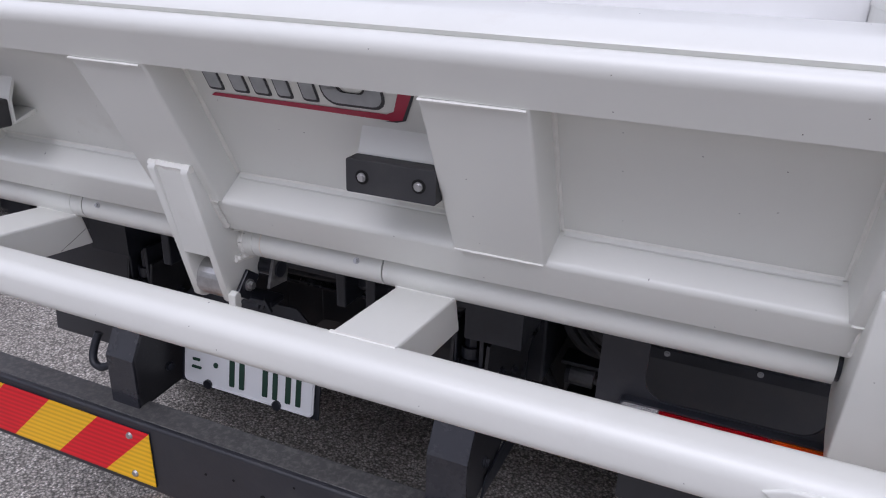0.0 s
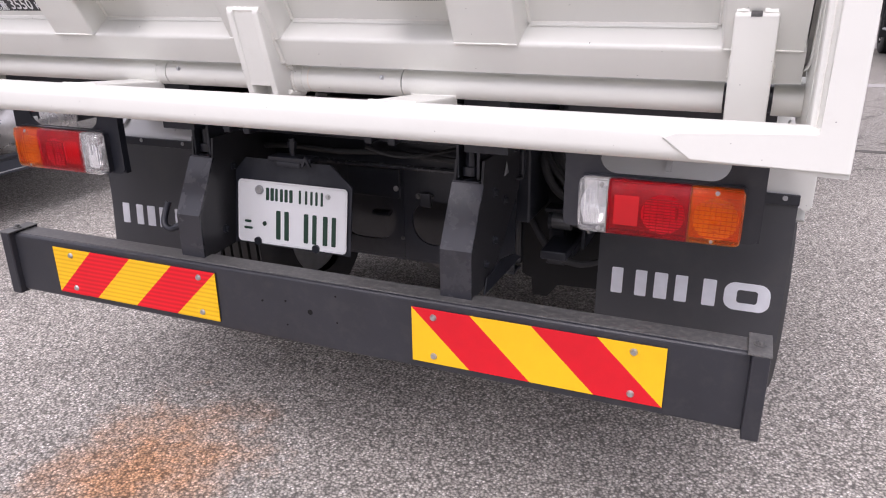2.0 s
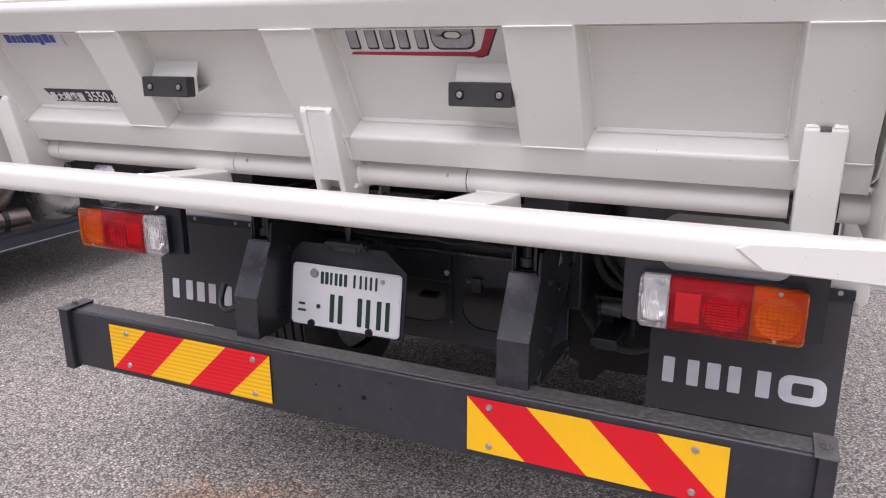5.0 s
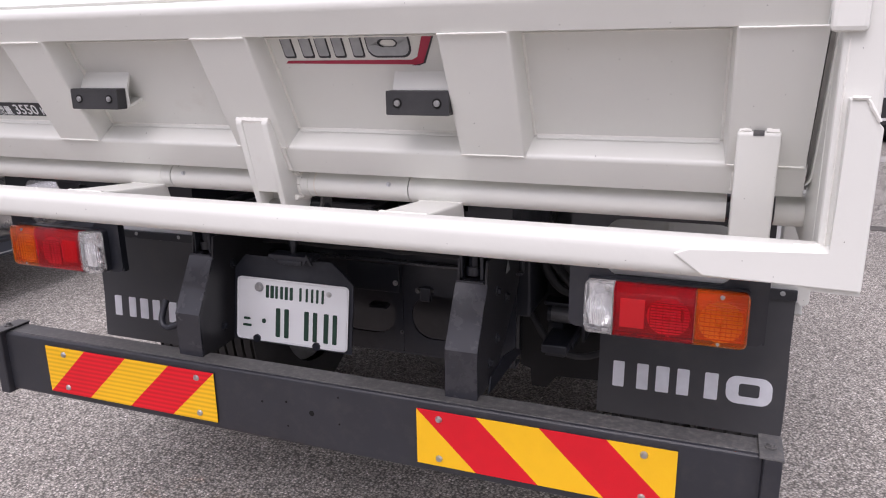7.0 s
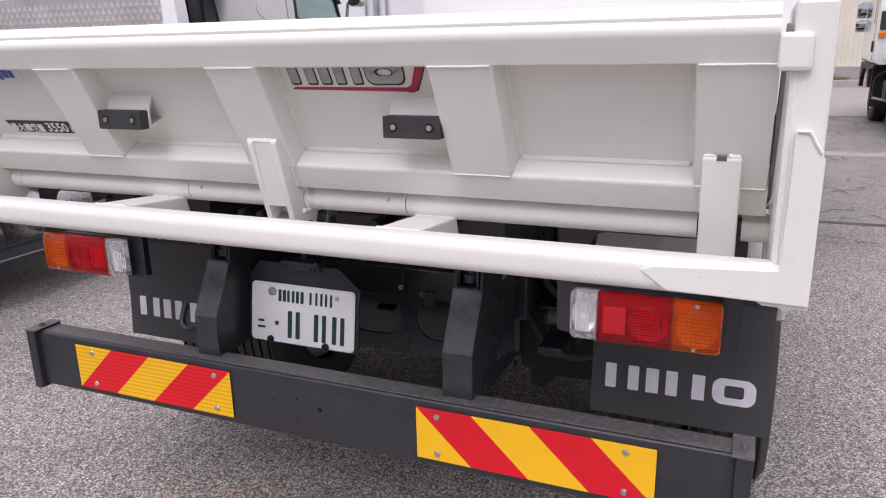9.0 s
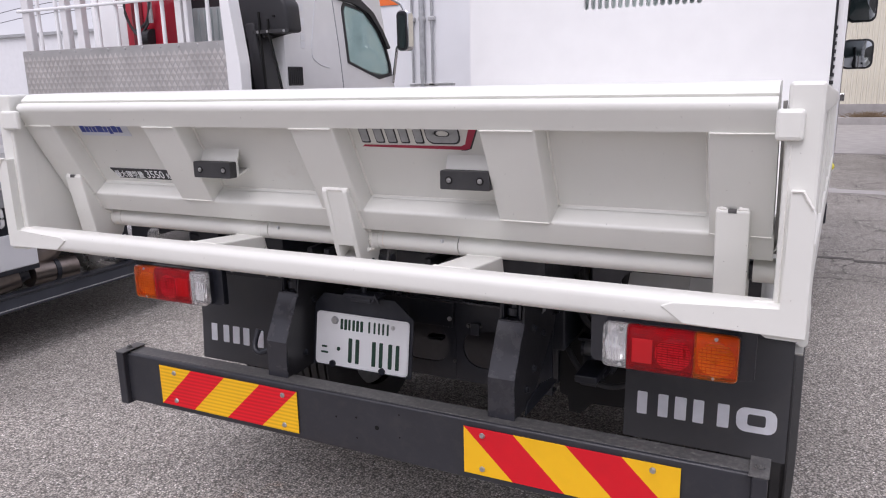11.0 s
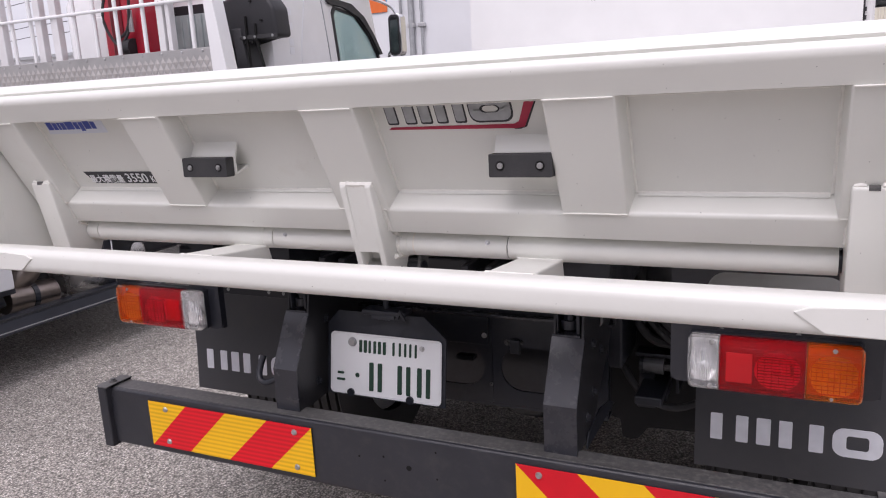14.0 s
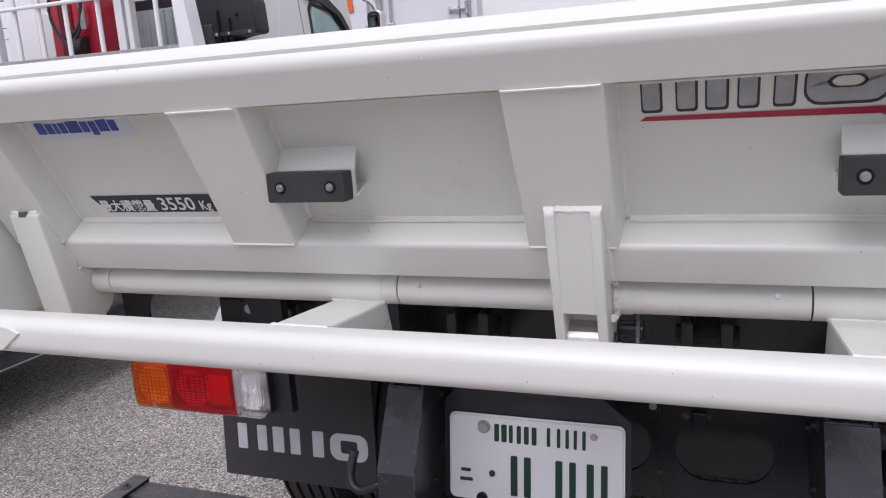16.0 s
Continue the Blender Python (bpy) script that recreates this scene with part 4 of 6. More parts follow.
part("mirror_arm", hose([(1.05, 4.72, 2.03), (1.20, 4.70, 2.03), (1.34, 4.69, 2.02)], 0.018), PLASB, truck)
part("mirror_arm", hose([(1.05, 4.72, 1.63), (1.20, 4.70, 1.63), (1.34, 4.69, 1.63)], 0.018), PLASB, truck)
part("grab_rail", hose([(1.09, 4.66, 1.25), (1.24, 4.66, 1.40), (1.25, 4.66, 2.4), (1.09, 4.66, 2.5)], 0.014), CHROME, truck)
part("marker_lamp", ball((1.236, 4.6, 0.82), 0.042, 1, 1.2, 0.8), YELP, truck)
part("side_guard", hose([(1.07, 1.75, 0.45), (1.13, 3.2, 0.45), (1.13, 3.3, 0.6)], 0.025), GREY, truck)
part("side_guard", hose([(1.07, 1.75, 0.65), (1.13, 3.25, 0.65)], 0.025), GREY, truck)
# mostly unseen masses, front axle included, added to block side light below the body
part("fuel_tank", box(0.55, 1.12, 2.0, 3.2, 0.36, 0.92, 0.05, 3), BLACK, truck, smooth=True)
part("tool_box", box(-1.0, -0.50, 1.75, 3.3, 0.36, 0.94, 0.02), BLACK, truck)
part("gearbox", box(-0.34, 0.38, 2.2, 5.0, 0.34, 0.95, 0.05, 3), BLACK, truck)
part("front_axle", box(-0.85, 1.0, 4.25, 4.45, 0.32, 0.5, 0.02), BLACK, truck)
part("side_guard_post", box(1.05, 1.115, 1.80, 1.86, 0.42, 1.05, 0.006), BLACK, truck)
part("side_guard_post", box(1.08, 1.15, 2.90, 2.96, 0.42, 1.05, 0.006), BLACK, truck)
for sx in (-1, 1):
    # plates round the wheels, added to keep the ground beneath dark
    part("splash_plate", box(sx * 0.82 - 0.26, sx * 0.82 + 0.26, 1.66, 1.675, 0.33, 1.02), BLACK, truck)
    part("splash_plate", box(sx * 0.567 - 0.004, sx * 0.567 + 0.004, 0.48, 1.66, 0.62, 1.02), BLACK, truck)
    wheel(truck, sx * 0.94 + 0.10, 4.35, 0.41, 0.41, 0.25, sx)

# underrun bumper
bumper = part("underrun_bumper", box(-1.006, 1.006, 0.004, 0.078, 0.452, 0.628, 0.008, 3), SATIN, truck, "black steel underrun bumper, dusty along its top")
part("bumper_top", box(-0.998, 0.998, 0.015, 0.074, 0.6255, 0.6295, 0.0015), DUSTY, bumper, "dusty upper face")
for s in (1, -1):
    cap = part("end_cap", box(min(s * 1.000, s * 1.034), max(s * 1.000, s * 1.034), -0.014, 0.086, 0.444, 0.634, 0.004), SATIN, bumper)
    bolt((s * 1.014, 0.030, 0.637), (0, 0, 1), 0.008, 0.009, cap, mat=DUSTY)
    part("cap_plate", box(min(s * 0.992, s * 1.036), max(s * 0.992, s * 1.036), -0.016, 0.082, 0.6335, 0.637, 0.001), DUSTY, cap)
for x, z, r in ((0.0, 0.546, 0.007), (-0.07, 0.565, 0.003), (-0.14, 0.555, 0.003), (0.075, 0.60, 0.0025), (0.075, 0.53, 0.0025), (-0.07, 0.50, 0.0025)):
    part("hole", cyl((x, 0.0033, z), (x, 0.006, z), r, 14), HOLEB, bumper)
part("chip", prism("z", rounded(0.545, 0.575, 0.02, 0.045, 0.01), 0.6275, 0.6288), GREY, bumper)


# striped reflector panels
def reflector(s):
    x0, x1, z0, z1 = 0.278, 0.845, 0.4735, 0.6105
    panel = part("reflector_panel", box(min(s * x0, s * x1), max(s * x0, s * x1), 0.0005, 0.0045, z0, z1), BLACK, truck,
                 "red and yellow striped rear reflector panel with four rivets")
    w = (x1 - x0) / 4
    zz = [x0 + i * w for i in range(5)]
    bands = [([(x0, z1), (zz[1], z0), (x0, z0)], YEL)]
    for i in range(3):
        bands.append(([(zz[i], z1), (zz[i + 1], z1), (zz[i + 2], z0), (zz[i + 1], z0)], REDF if i % 2 == 0 else YEL))
    bands.append(([(zz[3], z1), (x1, z1), (x1, z0), (zz[4], z0)][:2] + [(x1, z0)], YEL))
    for outline, mat in bands:
        film = mat if s > 0 else (YEL_BAND if mat is YEL else RED_BAND)
        part("stripe", prism("y", [(s * x, z) for x, z in outline], -0.0012, 0.0004), film, panel)
    for u, v in ((0.095, 0.86), (0.095, 0.14), (0.885, 0.86), (0.885, 0.14)):
        x = x0 + u * (x1 - x0)
        bm = cyl((s * x, -0.0015, z0 + v * (z1 - z0)), (s * x, -0.006, z0 + v * (z1 - z0)), 0.0085, 18, 0.006)
        part("rivet", bm, STEEL, panel)


reflector(1)
reflector(-1)

# bumper stays
for s in (1, -1):
    a, b = (0.333, 0.409) if s > 0 else (-0.412, -0.339)
    k = 0.0
    strip = [(0.117 + k, 0.880), (0.040 + k, 0.744), (0.040 + k, 0.622), (0.046 + k, 0.622), (0.046 + k, 0.743), (0.123 + k, 0.878)]
    stay = part("bumper_stay", prism("x", strip, a, b), GLOSSB, truck, "black bent-plate bumper stay")
    web = [(0.121 + k, 0.876), (0.045 + k, 0.742), (0.045 + k, 0.622), (0.20, 0.630), (0.40, 0.80), (0.44, 0.93), (0.13, 0.93)]
    for x in (a + 0.002, b - 0.008):
        part("web", prism("x", web, x, x + 0.006), SPLASH, stay)
    for y, z in ((0.20, 0.72), (0.28, 0.80), (0.20, 0.84), (0.14, 0.68)):
        bolt(((b - 0.002) if s < 0 else (b - 0.002), y, z), (1, 0, 0), 0.008, 0.01, stay, mat=BLACK)
        bolt((a + 0.002, y, z), (-1, 0, 0), 0.008, 0.01, stay, mat=BLACK)
    for x in (a + 0.004, b - 0.022):
        part("lug", box(x, x + 0.008, 0.13, 0.19, 0.885, 0.965, 0.002), BLACK, stay)
    part("lug_plate", box(a, b - 0.010, 0.118, 0.20, 0.8785, 0.884, 0.002), GLOSSB, stay)
    bolt(((a + b) / 2 - 0.006, 0.155, 0.89), (0, 0, 1), 0.013, 0.06, stay, mat=BLACK)

# chassis end crossmember with oval openings
cross = part("crossmember", box(-0.42, 0.42, 0.398, 0.46, 0.822, 0.900, 0.006), BLACK, truck, "black rear crossmember with oval openings")
for x0, x1, h0, h1 in ((-0.20, 0.072, -0.135, 0.048), (0.073, 0.40, 0.098, 0.285)):
    part("web_plate", holed("y", rounded(x0, x1, 0.560, 0.8215, 0.004, 8), rounded(h0, h1, 0.605, 0.735, 0.062, 8), 0.400, 0.408), BLACK, cross)
part("web_plate", box(-0.42, -0.201, 0.400, 0.408, 0.56, 0.8215), BLACK, cross)
part("top_flange", box(-0.42, 0.42, 0.372, 0.3975, 0.826, 0.833, 0.001), GLOSSB, cross)
part("inner_cross", box(-0.36, 0.36, 0.60, 0.66, 0.50, 0.93, 0.01), BLACK, cross)
part("lower_flange", box(-0.42, 0.40, 0.400, 0.45, 0.552, 0.5595), BLACK, cross)
part("doubler", box(-0.10, 0.065, 0.392, 0.3995, 0.735, 0.818, 0.002), BLACK, cross)
bolt((0.054, 0.392, 0.764), (0, -1, 0), 0.0055, 0.006, cross)
for x, z, r in ((0.119, 0.747, 0.006), (0.161, 0.749, 0.004), (0.067, 0.617, 0.004)):
    bolt((x, 0.400, z), (0, -1, 0), r, 0.007, cross, mat=DUSTY)
part("cable_clip", box(0.13, 0.16, 0.385, 0.399, 0.72, 0.76, 0.003), BLACK, cross)
part("bracket", box(-0.085, -0.03, 0.5, 0.53, 0.640, 0.652), BLACK, cross)
part("cable", hose([(-0.40, 0.36, 0.86), (-0.25, 0.34, 0.875), (-0.1, 0.35, 0.868), (0.05, 0.36, 0.872), (0.3, 0.37, 0.86)], 0.008), RUBBER, truck)
part("cable", hose([(0.0, 0.33, 0.89), (0.12, 0.30, 0.88), (0.26, 0.35, 0.90)], 0.005), RUBBER, truck)
for s in (1, -1):
    part("chassis_rail", box(s * 0.40 - 0.035, s * 0.40 + 0.035, 0.41, 5.2, 0.70, 0.952, 0.006), BLACK, truck)
    spring = part("leaf_spring", box(s * 0.5 - 0.035, s * 0.5 + 0.035, 0.42, 1.75, 0.60, 0.625, 0.004), BLACK, truck)
    for i in range(4):
        part("leaf", box(s * 0.5 - 0.034, s * 0.5 + 0.034, 0.52 + 0.1 * i, 1.65 - 0.1 * i, 0.575 - 0.024 * i, 0.598 - 0.024 * i, 0.003), BLACK, spring)
    part("shackle", box(s * 0.5 - 0.05, s * 0.5 + 0.05, 0.66, 0.72, 0.60, 0.76, 0.01), BLACK, spring)
axle = part("rear_axle", cyl((-0.95, 1.08, 0.40), (0.95, 1.08, 0.40), 0.062, 20), BLACK, truck)
part("differential", ball((0.0, 1.06, 0.42), 0.19, 0.9, 1, 1), BLACK, axle, smooth=True)
part("cover", cyl((0, 0.88, 0.42), (0, 0.85, 0.42), 0.12, 24, 0.08), DUSTY, axle)
part("brake_chamber", cyl((0.50, 0.98, 0.66), (0.63, 0.98, 0.66), 0.055, 20), BLACK, truck)
part("valve_bracket", box(0.455, 0.60, 0.49, 0.55, 0.712, 0.722, 0.002), BLACK, truck)
valve = part("reservoir", cyl((0.475, 0.50, 0.688), (0.53, 0.50, 0.686), 0.023, 18), ZINCD, truck, "grey brake valve")
part("valve_neck", cyl((0.53, 0.50, 0.686), (0.565, 0.50, 0.685), 0.012, 14), DUSTY, valve)
part("valve_band", cyl((0.468, 0.50, 0.688), (0.478, 0.50, 0.688), 0.0255, 18), BLACK, valve)
part("hose", hose([(0.535, 0.52, 0.705), (0.56, 0.53, 0.73), (0.60, 0.55, 0.735), (0.66, 0.58, 0.72)], 0.009), RUBBER, truck)
part("hose", hose([(0.45, 0.56, 1.00), (0.44, 0.52, 0.90), (0.455, 0.50, 0.82), (0.50, 0.50, 0.76), (0.57, 0.52, 0.74)], 0.012), RUBBER, truck)
part("hose", hose([(0.47, 0.56, 1.00), (0.465, 0.53, 0.90), (0.485, 0.51, 0.83), (0.53, 0.51, 0.78), (0.60, 0.53, 0.765)], 0.010), RUBBER, truck)
part("spring_hanger", prism("y", [(0.455, 0.69), (0.50, 0.69), (0.495, 0.56), (0.505, 0.535), (0.445, 0.535), (0.46, 0.56)], 0.55, 0.60, 0.006), BLACK, truck)
bolt((0.575, 0.50, 0.68), (1, 0, 0), 0.014, 0.025, truck)
part("hose", hose([(0.46, 0.48, 0.98), (0.49, 0.45, 0.90), (0.545, 0.43, 0.83), (0.60, 0.45, 0.78)], 0.011), RUBBER, truck)
part("hose", hose([(0.44, 0.50, 0.96), (0.47, 0.46, 0.87), (0.54, 0.44, 0.79), (0.62, 0.46, 0.74)], 0.008), RUBBER, truck)
part("hose", hose([(0.40, 0.52, 0.70), (0.47, 0.50, 0.60), (0.56, 0.52, 0.56), (0.66, 0.60, 0.58)], 0.010), RUBBER, truck)
# added sheet that draws the dark mass of wheel, brake and springs
part("inner_guard", prism("y", [(0.395, 0.405), (0.390, 0.46), (0.36, 0.47), (0.36, 0.74), (0.605, 0.74), (0.605, 0.452), (0.47, 0.446), (0.44, 0.405)], 0.615, 0.622), NEARBLK, truck, "near-black sheet standing in for the shaded underbody, with a cut-out lower edge")
part("guide_plate", prism("x", [(0.12, 0.61), (0.42, 0.60), (0.36, 0.63), (0.25, 0.655), (0.14, 0.645)], 0.409, 0.413), BLACK, truck)
part("triangle_mark", prism("x", [(0.26, 0.865), (0.295, 0.865), (0.277, 0.895)], 0.4105, 0.412), GREY, truck)
part("tow_hook", hose([(-0.480, 0.088, 0.756), (-0.4835, 0.080, 0.738), (-0.484, 0.068, 0.712), (-0.475, 0.060, 0.696), (-0.457, 0.058, 0.691), (-0.440, 0.058, 0.697), (-0.425, 0.062, 0.704), (-0.411, 0.066, 0.706)], 0.0088, 12), BLACK, truck, "black steel tow hook", smooth=True)
part("hook_base", cyl((-0.413, 0.066, 0.706), (-0.402, 0.066, 0.706), 0.016, 16), BLACK, truck)
for x in (-0.28, 0.12):
    part("body_lug", box(x, x + 0.02, 0.10, 0.24, 0.955, 1.04, 0.004), BLACK, truck)
    part("body_lug", box(x + 0.06, x + 0.08, 0.10, 0.24, 0.955, 1.04, 0.004), BLACK, truck)
    part("pivot", cyl((x - 0.01, 0.17, 0.99), (x + 0.09, 0.17, 0.99), 0.025, 16), BLACK, truck)
latch = part("body_latch", box(-0.80, -0.52, 0.14, 0.34, 0.965, 1.045, 0.012, 2), BLACK, truck, "black body latch housing with bolts")
part("latch_cover", prism("x", [(0.13, 0.99), (0.13, 1.035), (0.22, 1.062), (0.33, 1.062), (0.33, 0.99)], -0.74, -0.60, 0.004), SPLASH, latch)
for x, z in ((-0.715, 1.02), (-0.66, 1.03), (-0.625, 1.015)):
    bolt((x, 0.13, z), (0, -1, 0), 0.007, 0.008, latch)
# made-up black plates that keep the view through the tail gap dark
part("rear_shield", box(-1.0, -0.44, 0.50, 0.512, 0.965, 1.112), BLACK, truck)
part("rear_shield", box(0.44, 0.60, 0.56, 0.572, 0.80, 1.112), BLACK, truck)
part("subframe_cross", box(-0.45, 0.45, 0.24, 0.34, 0.93, 1.02, 0.006), BLACK, truck)

for s in (1, -1):
    for x in (0.990, 0.735):
        wheel(truck, s * x, 1.08, 0.41, 0.41, 0.225, s)

# mud flaps and fenders
for s in (1, -1):
    prof = [(0.446, 0.831), (0.440, 0.60), (0.428, 0.452), (0.434, 0.452), (0.446, 0.60), (0.452, 0.831)]
    bm = prism("x", prof, min(s * 0.618, s * 1.070), max(s * 0.618, s * 1.070))
    flap = part("mud_flap", bm, FLAPM, truck, "black rubber mud flap with pale block marks")
    part("flap_strip", box(min(s * 0.618, s * 1.072), max(s * 0.618, s * 1.072), 0.438, 0.4455, 0.807, 0.833, 0.002), BLACK, flap)
    for x in ((0.676, 0.85, 1.040) if s > 0 else (0.665, 0.724, 0.894, 1.040)):
        bolt((s * x, 0.438, 0.824), (0, -1, 0), 0.0042, 0.004, flap, mat=GREY, hexagon=False)
    base = 0.656 if s > 0 else -1.024

    def lay(bm):
        for v in bm.verts:
            v.co.y += 0.440 - 0.081 * (0.600 - v.co.z)
        return bm

    def mark(x0, x1, r):
        outline = rounded(base + x0, base + x1, 0.529, 0.598, r, 3)
        part("flap_mark", lay(prism("y", outline, -0.0015, 0.001)), LETTER, flap)
    for x0, x1, r in ((0.0, 0.029, 0.003), (0.061, 0.090, 0.003), (0.109, 0.142, 0.003), (0.161, 0.191, 0.003), (0.228, 0.260, 0.003)):
        mark(x0, x1, r)
    ring = holed("y", rounded(base + 0.279, base + 0.386, 0.528, 0.599, 0.026, 6), rounded(base + 0.309, base + 0.357, 0.547, 0.581, 0.007, 6), -0.0015, 0.001)
    part("flap_mark", lay(ring), LETTER, flap)
    slope = [(0.4535, 0.800), (0.4535, 0.834), (0.462, 0.850), (0.560, 0.952), (0.600, 0.966), (0.600, 0.958), (0.565, 0.943), (0.470, 0.843), (0.462, 0.800)]
    fender = part("fender", prism("x", slope, min(s * 0.60, s * 1.088), max(s * 0.60, s * 1.088)), CABW, truck, "white rear fender above the tyres", smooth=True)
    for x in (0.765, 0.985):
        rim = [(0.456, 0.860), (0.555, 0.952), (0.562, 0.948), (0.462, 0.858)]
        part("fender_rib", prism("x", rim, min(s * x, s * (x + 0.012)), max(s * x, s * (x + 0.012))), CABW, fender)
    arch = []
    for k in range(13):
        t = radians(20 + 140 * k / 12)
        arch.append((1.08 - 0.62 * math.cos(t), 0.62 + 0.40 * math.sin(t)))
    inner = [(1.08 + (y - 1.08) * 0.97, 0.62 + (z - 0.62) * 0.97 - 0.006) for y, z in arch]
    part("arch", prism("x", arch + inner[::-1], min(s * 0.60, s * 1.092), max(s * 0.60, s * 1.092)), WHITE, fender, smooth=True)
    if s > 0:
        part("fender_edge", prism("y", [(s * x, z) for x, z in ((0.960, 0.834), (1.072, 0.834), (1.074, 0.800), (1.080, 0.792), (1.092, 0.792), (1.100, 0.802), (1.100, 0.905), (0.960, 0.905))], 0.4530, 0.62, 0.003), WHITE, fender)
        part("fender_tab", box(min(s * 1.022, s * 1.062), max(s * 1.022, s * 1.062), 0.40, 0.4525, 0.925, 1.005, 0.004), WHITE, fender)

# tail lamps
for s in (1, -1):
    def span(a, b):
        return (min(s * a, s * b), max(s * a, s * b))
    outer = rounded(*span(0.602, 0.985), 0.824, 1.085, 0.018, 8)
    inner = rounded(*span(0.672, 0.920), 0.942, 1.062, 0.035, 8)
    # left bracket takes the darker black: its shade is put into the paint
    lamp_plate = part("lamp_bracket", holed("y", outer, inner, 0.074, 0.079), SATIN if s > 0 else BLACK, truck, "black steel lamp bracket with a rounded opening")
    for x in (0.602, 0.981):
        part("flange", box(*span(x, x + 0.005), 0.0795, 0.095, 0.826, 1.083), BLACK, lamp_plate)
    part("top_flange", box(*span(0.61, 0.98), 0.0795, 0.13, 1.080, 1.085), BLACK, lamp_plate)
    lamp = part("tail_lamp", holed("y", rounded(*span(0.6395, 0.9525), 0.8258, 0.9408, 0.010, 6), rounded(*span(0.643, 0.949), 0.8295, 0.9375, 0.008, 6), 0.0578, 0.0735), BLACK, truck,
                "three-colour rear combination lamp in one black housing")
    part("backing", box(*span(0.6435, 0.9485), 0.0690, 0.0730, 0.8300, 0.9370), SILV, lamp)

    def section(d):
        return [(0.0575, 0.9365 - d), (0.0400, 0.9400 - d), (0.0345 + d * 0.4, 0.9375 - d), (0.0315 + d * 0.6, 0.9290 - d), (0.0310 + d * 0.6, 0.9275 - d), (0.0295 + d * 0.7, 0.9240 - d),
                (0.0290 + d * 0.7, 0.8440 + d), (0.0300 + d * 0.6, 0.8360 + d), (0.0340 + d * 0.4, 0.8290 + d), (0.0400, 0.8265 + d), (0.0575, 0.8300 + d)]

    def lens(name, a, b, mat, round_a=False, round_b=False):
        """A moulded cover: shelf along its top edge, open at the back, closed at rounded ends."""
        stations = [(a, 0.010), (a + 0.0015, 0.0060), (a + 0.004, 0.0030), (a + 0.009, 0.0006), (a + 0.013, 0.0)] if round_a else [(a, 0.0)]
        stations += [(b - 0.013, 0.0), (b - 0.009, 0.0006), (b - 0.004, 0.0030), (b - 0.0015, 0.0060), (b, 0.010)] if round_b else [(b, 0.0)]
        bm = bmesh.new()
        outer, inner = [], []
        for x, d in stations:
            ring = section(d)
            outer.append([bm.verts.new((s * x, y, z)) for y, z in ring])
            shrink = 0.0022
            xi = min(max(x, a + shrink), b - shrink)
            inner.append([bm.verts.new((s * xi, min(y + shrink, 0.0575), 0.8835 + (z - 0.8835) * 0.962)) for y, z in ring])
        for rows in (outer, inner):
            for p, q in zip(rows, rows[1:]):
                for i in range(len(p) - 1):
                    bm.faces.new((p[i], p[i + 1], q[i + 1], q[i]))
        for p, q in ((outer[0], inner[0]), (outer[-1], inner[-1])):
            for i in range(len(p) - 1):
                bm.faces.new((p[i], p[i + 1], q[i + 1], q[i]))
        for i in (0, len(outer[0]) - 1):
            for k in range(len(outer) - 1):
                bm.faces.new((outer[k][i], outer[k + 1][i], inner[k + 1][i], inner[k][i]))
        if round_a or round_b:
            p = outer[0] if round_a else outer[-1]
            q = inner[0] if round_a else inner[-1]
            bm.faces.new(p)
            bm.faces.new(q[::-1])
        ob = part(name, bm, mat, lamp, smooth=True)
        ob.visible_shadow = False
        return ob
    clear = lens("clear_lens", 0.6400, 0.6995, LENSC, round_a=True)
    red = lens("red_lens", 0.7000, 0.8545, LENSR)
    amber = lens("amber_lens", 0.8550, 0.9520, LENSA, round_b=True)
    for x in (0.6998, 0.8548):
        part("divider", box(*span(x - 0.0008, x + 0.0008), 0.036, 0.068, 0.832, 0.936), SILV, lamp)
    front = 0.0275 if s > 0 else 0.0335
    part("square_reflector", box(*span(0.713, 0.761), front, front + 0.0025, 0.851, 0.912, 0.001), REDB, red)

    def bowl(cx, cz, rx, rz, depth, owner, mat):
        bm = bmesh.new()
        rings = []
        for i in range(7):
            k = 1.0 - i / 6.6
            rings.append([bm.verts.new((s * cx + rx * k * math.cos(2 * math.pi * j / 20), 0.0685 - depth * k * k, cz + rz * k * math.sin(2 * math.pi * j / 20))) for j in range(20)])
        for p, q in zip(rings, rings[1:]):
            for j in range(20):
                bm.faces.new((p[j], p[(j + 1) % 20], q[(j + 1) % 20], q[j]))
        bm.faces.new(rings[-1])
        return part("bowl", bm, mat, owner, smooth=True)
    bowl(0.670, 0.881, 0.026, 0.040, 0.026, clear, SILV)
    # white bowls: the shine of the bulb reflectors is put into their colour
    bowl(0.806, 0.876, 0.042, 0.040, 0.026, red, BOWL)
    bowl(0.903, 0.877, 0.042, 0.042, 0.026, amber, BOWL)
    for cx, owner in ((0.670, clear), (0.806, red), (0.903, amber)):
        part("bulb", ball((s * cx, 0.051, 0.873), 0.0095), LETTER, owner, smooth=True)

    # deep-coloured sheets darken each lens round its bulb zone
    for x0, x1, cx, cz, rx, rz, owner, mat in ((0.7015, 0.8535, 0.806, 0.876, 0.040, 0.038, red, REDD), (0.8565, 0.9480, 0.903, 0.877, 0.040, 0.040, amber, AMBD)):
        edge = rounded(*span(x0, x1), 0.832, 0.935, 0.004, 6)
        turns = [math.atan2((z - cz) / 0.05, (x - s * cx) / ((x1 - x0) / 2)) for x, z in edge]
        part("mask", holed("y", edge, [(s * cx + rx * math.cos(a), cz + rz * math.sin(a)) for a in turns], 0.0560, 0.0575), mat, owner)

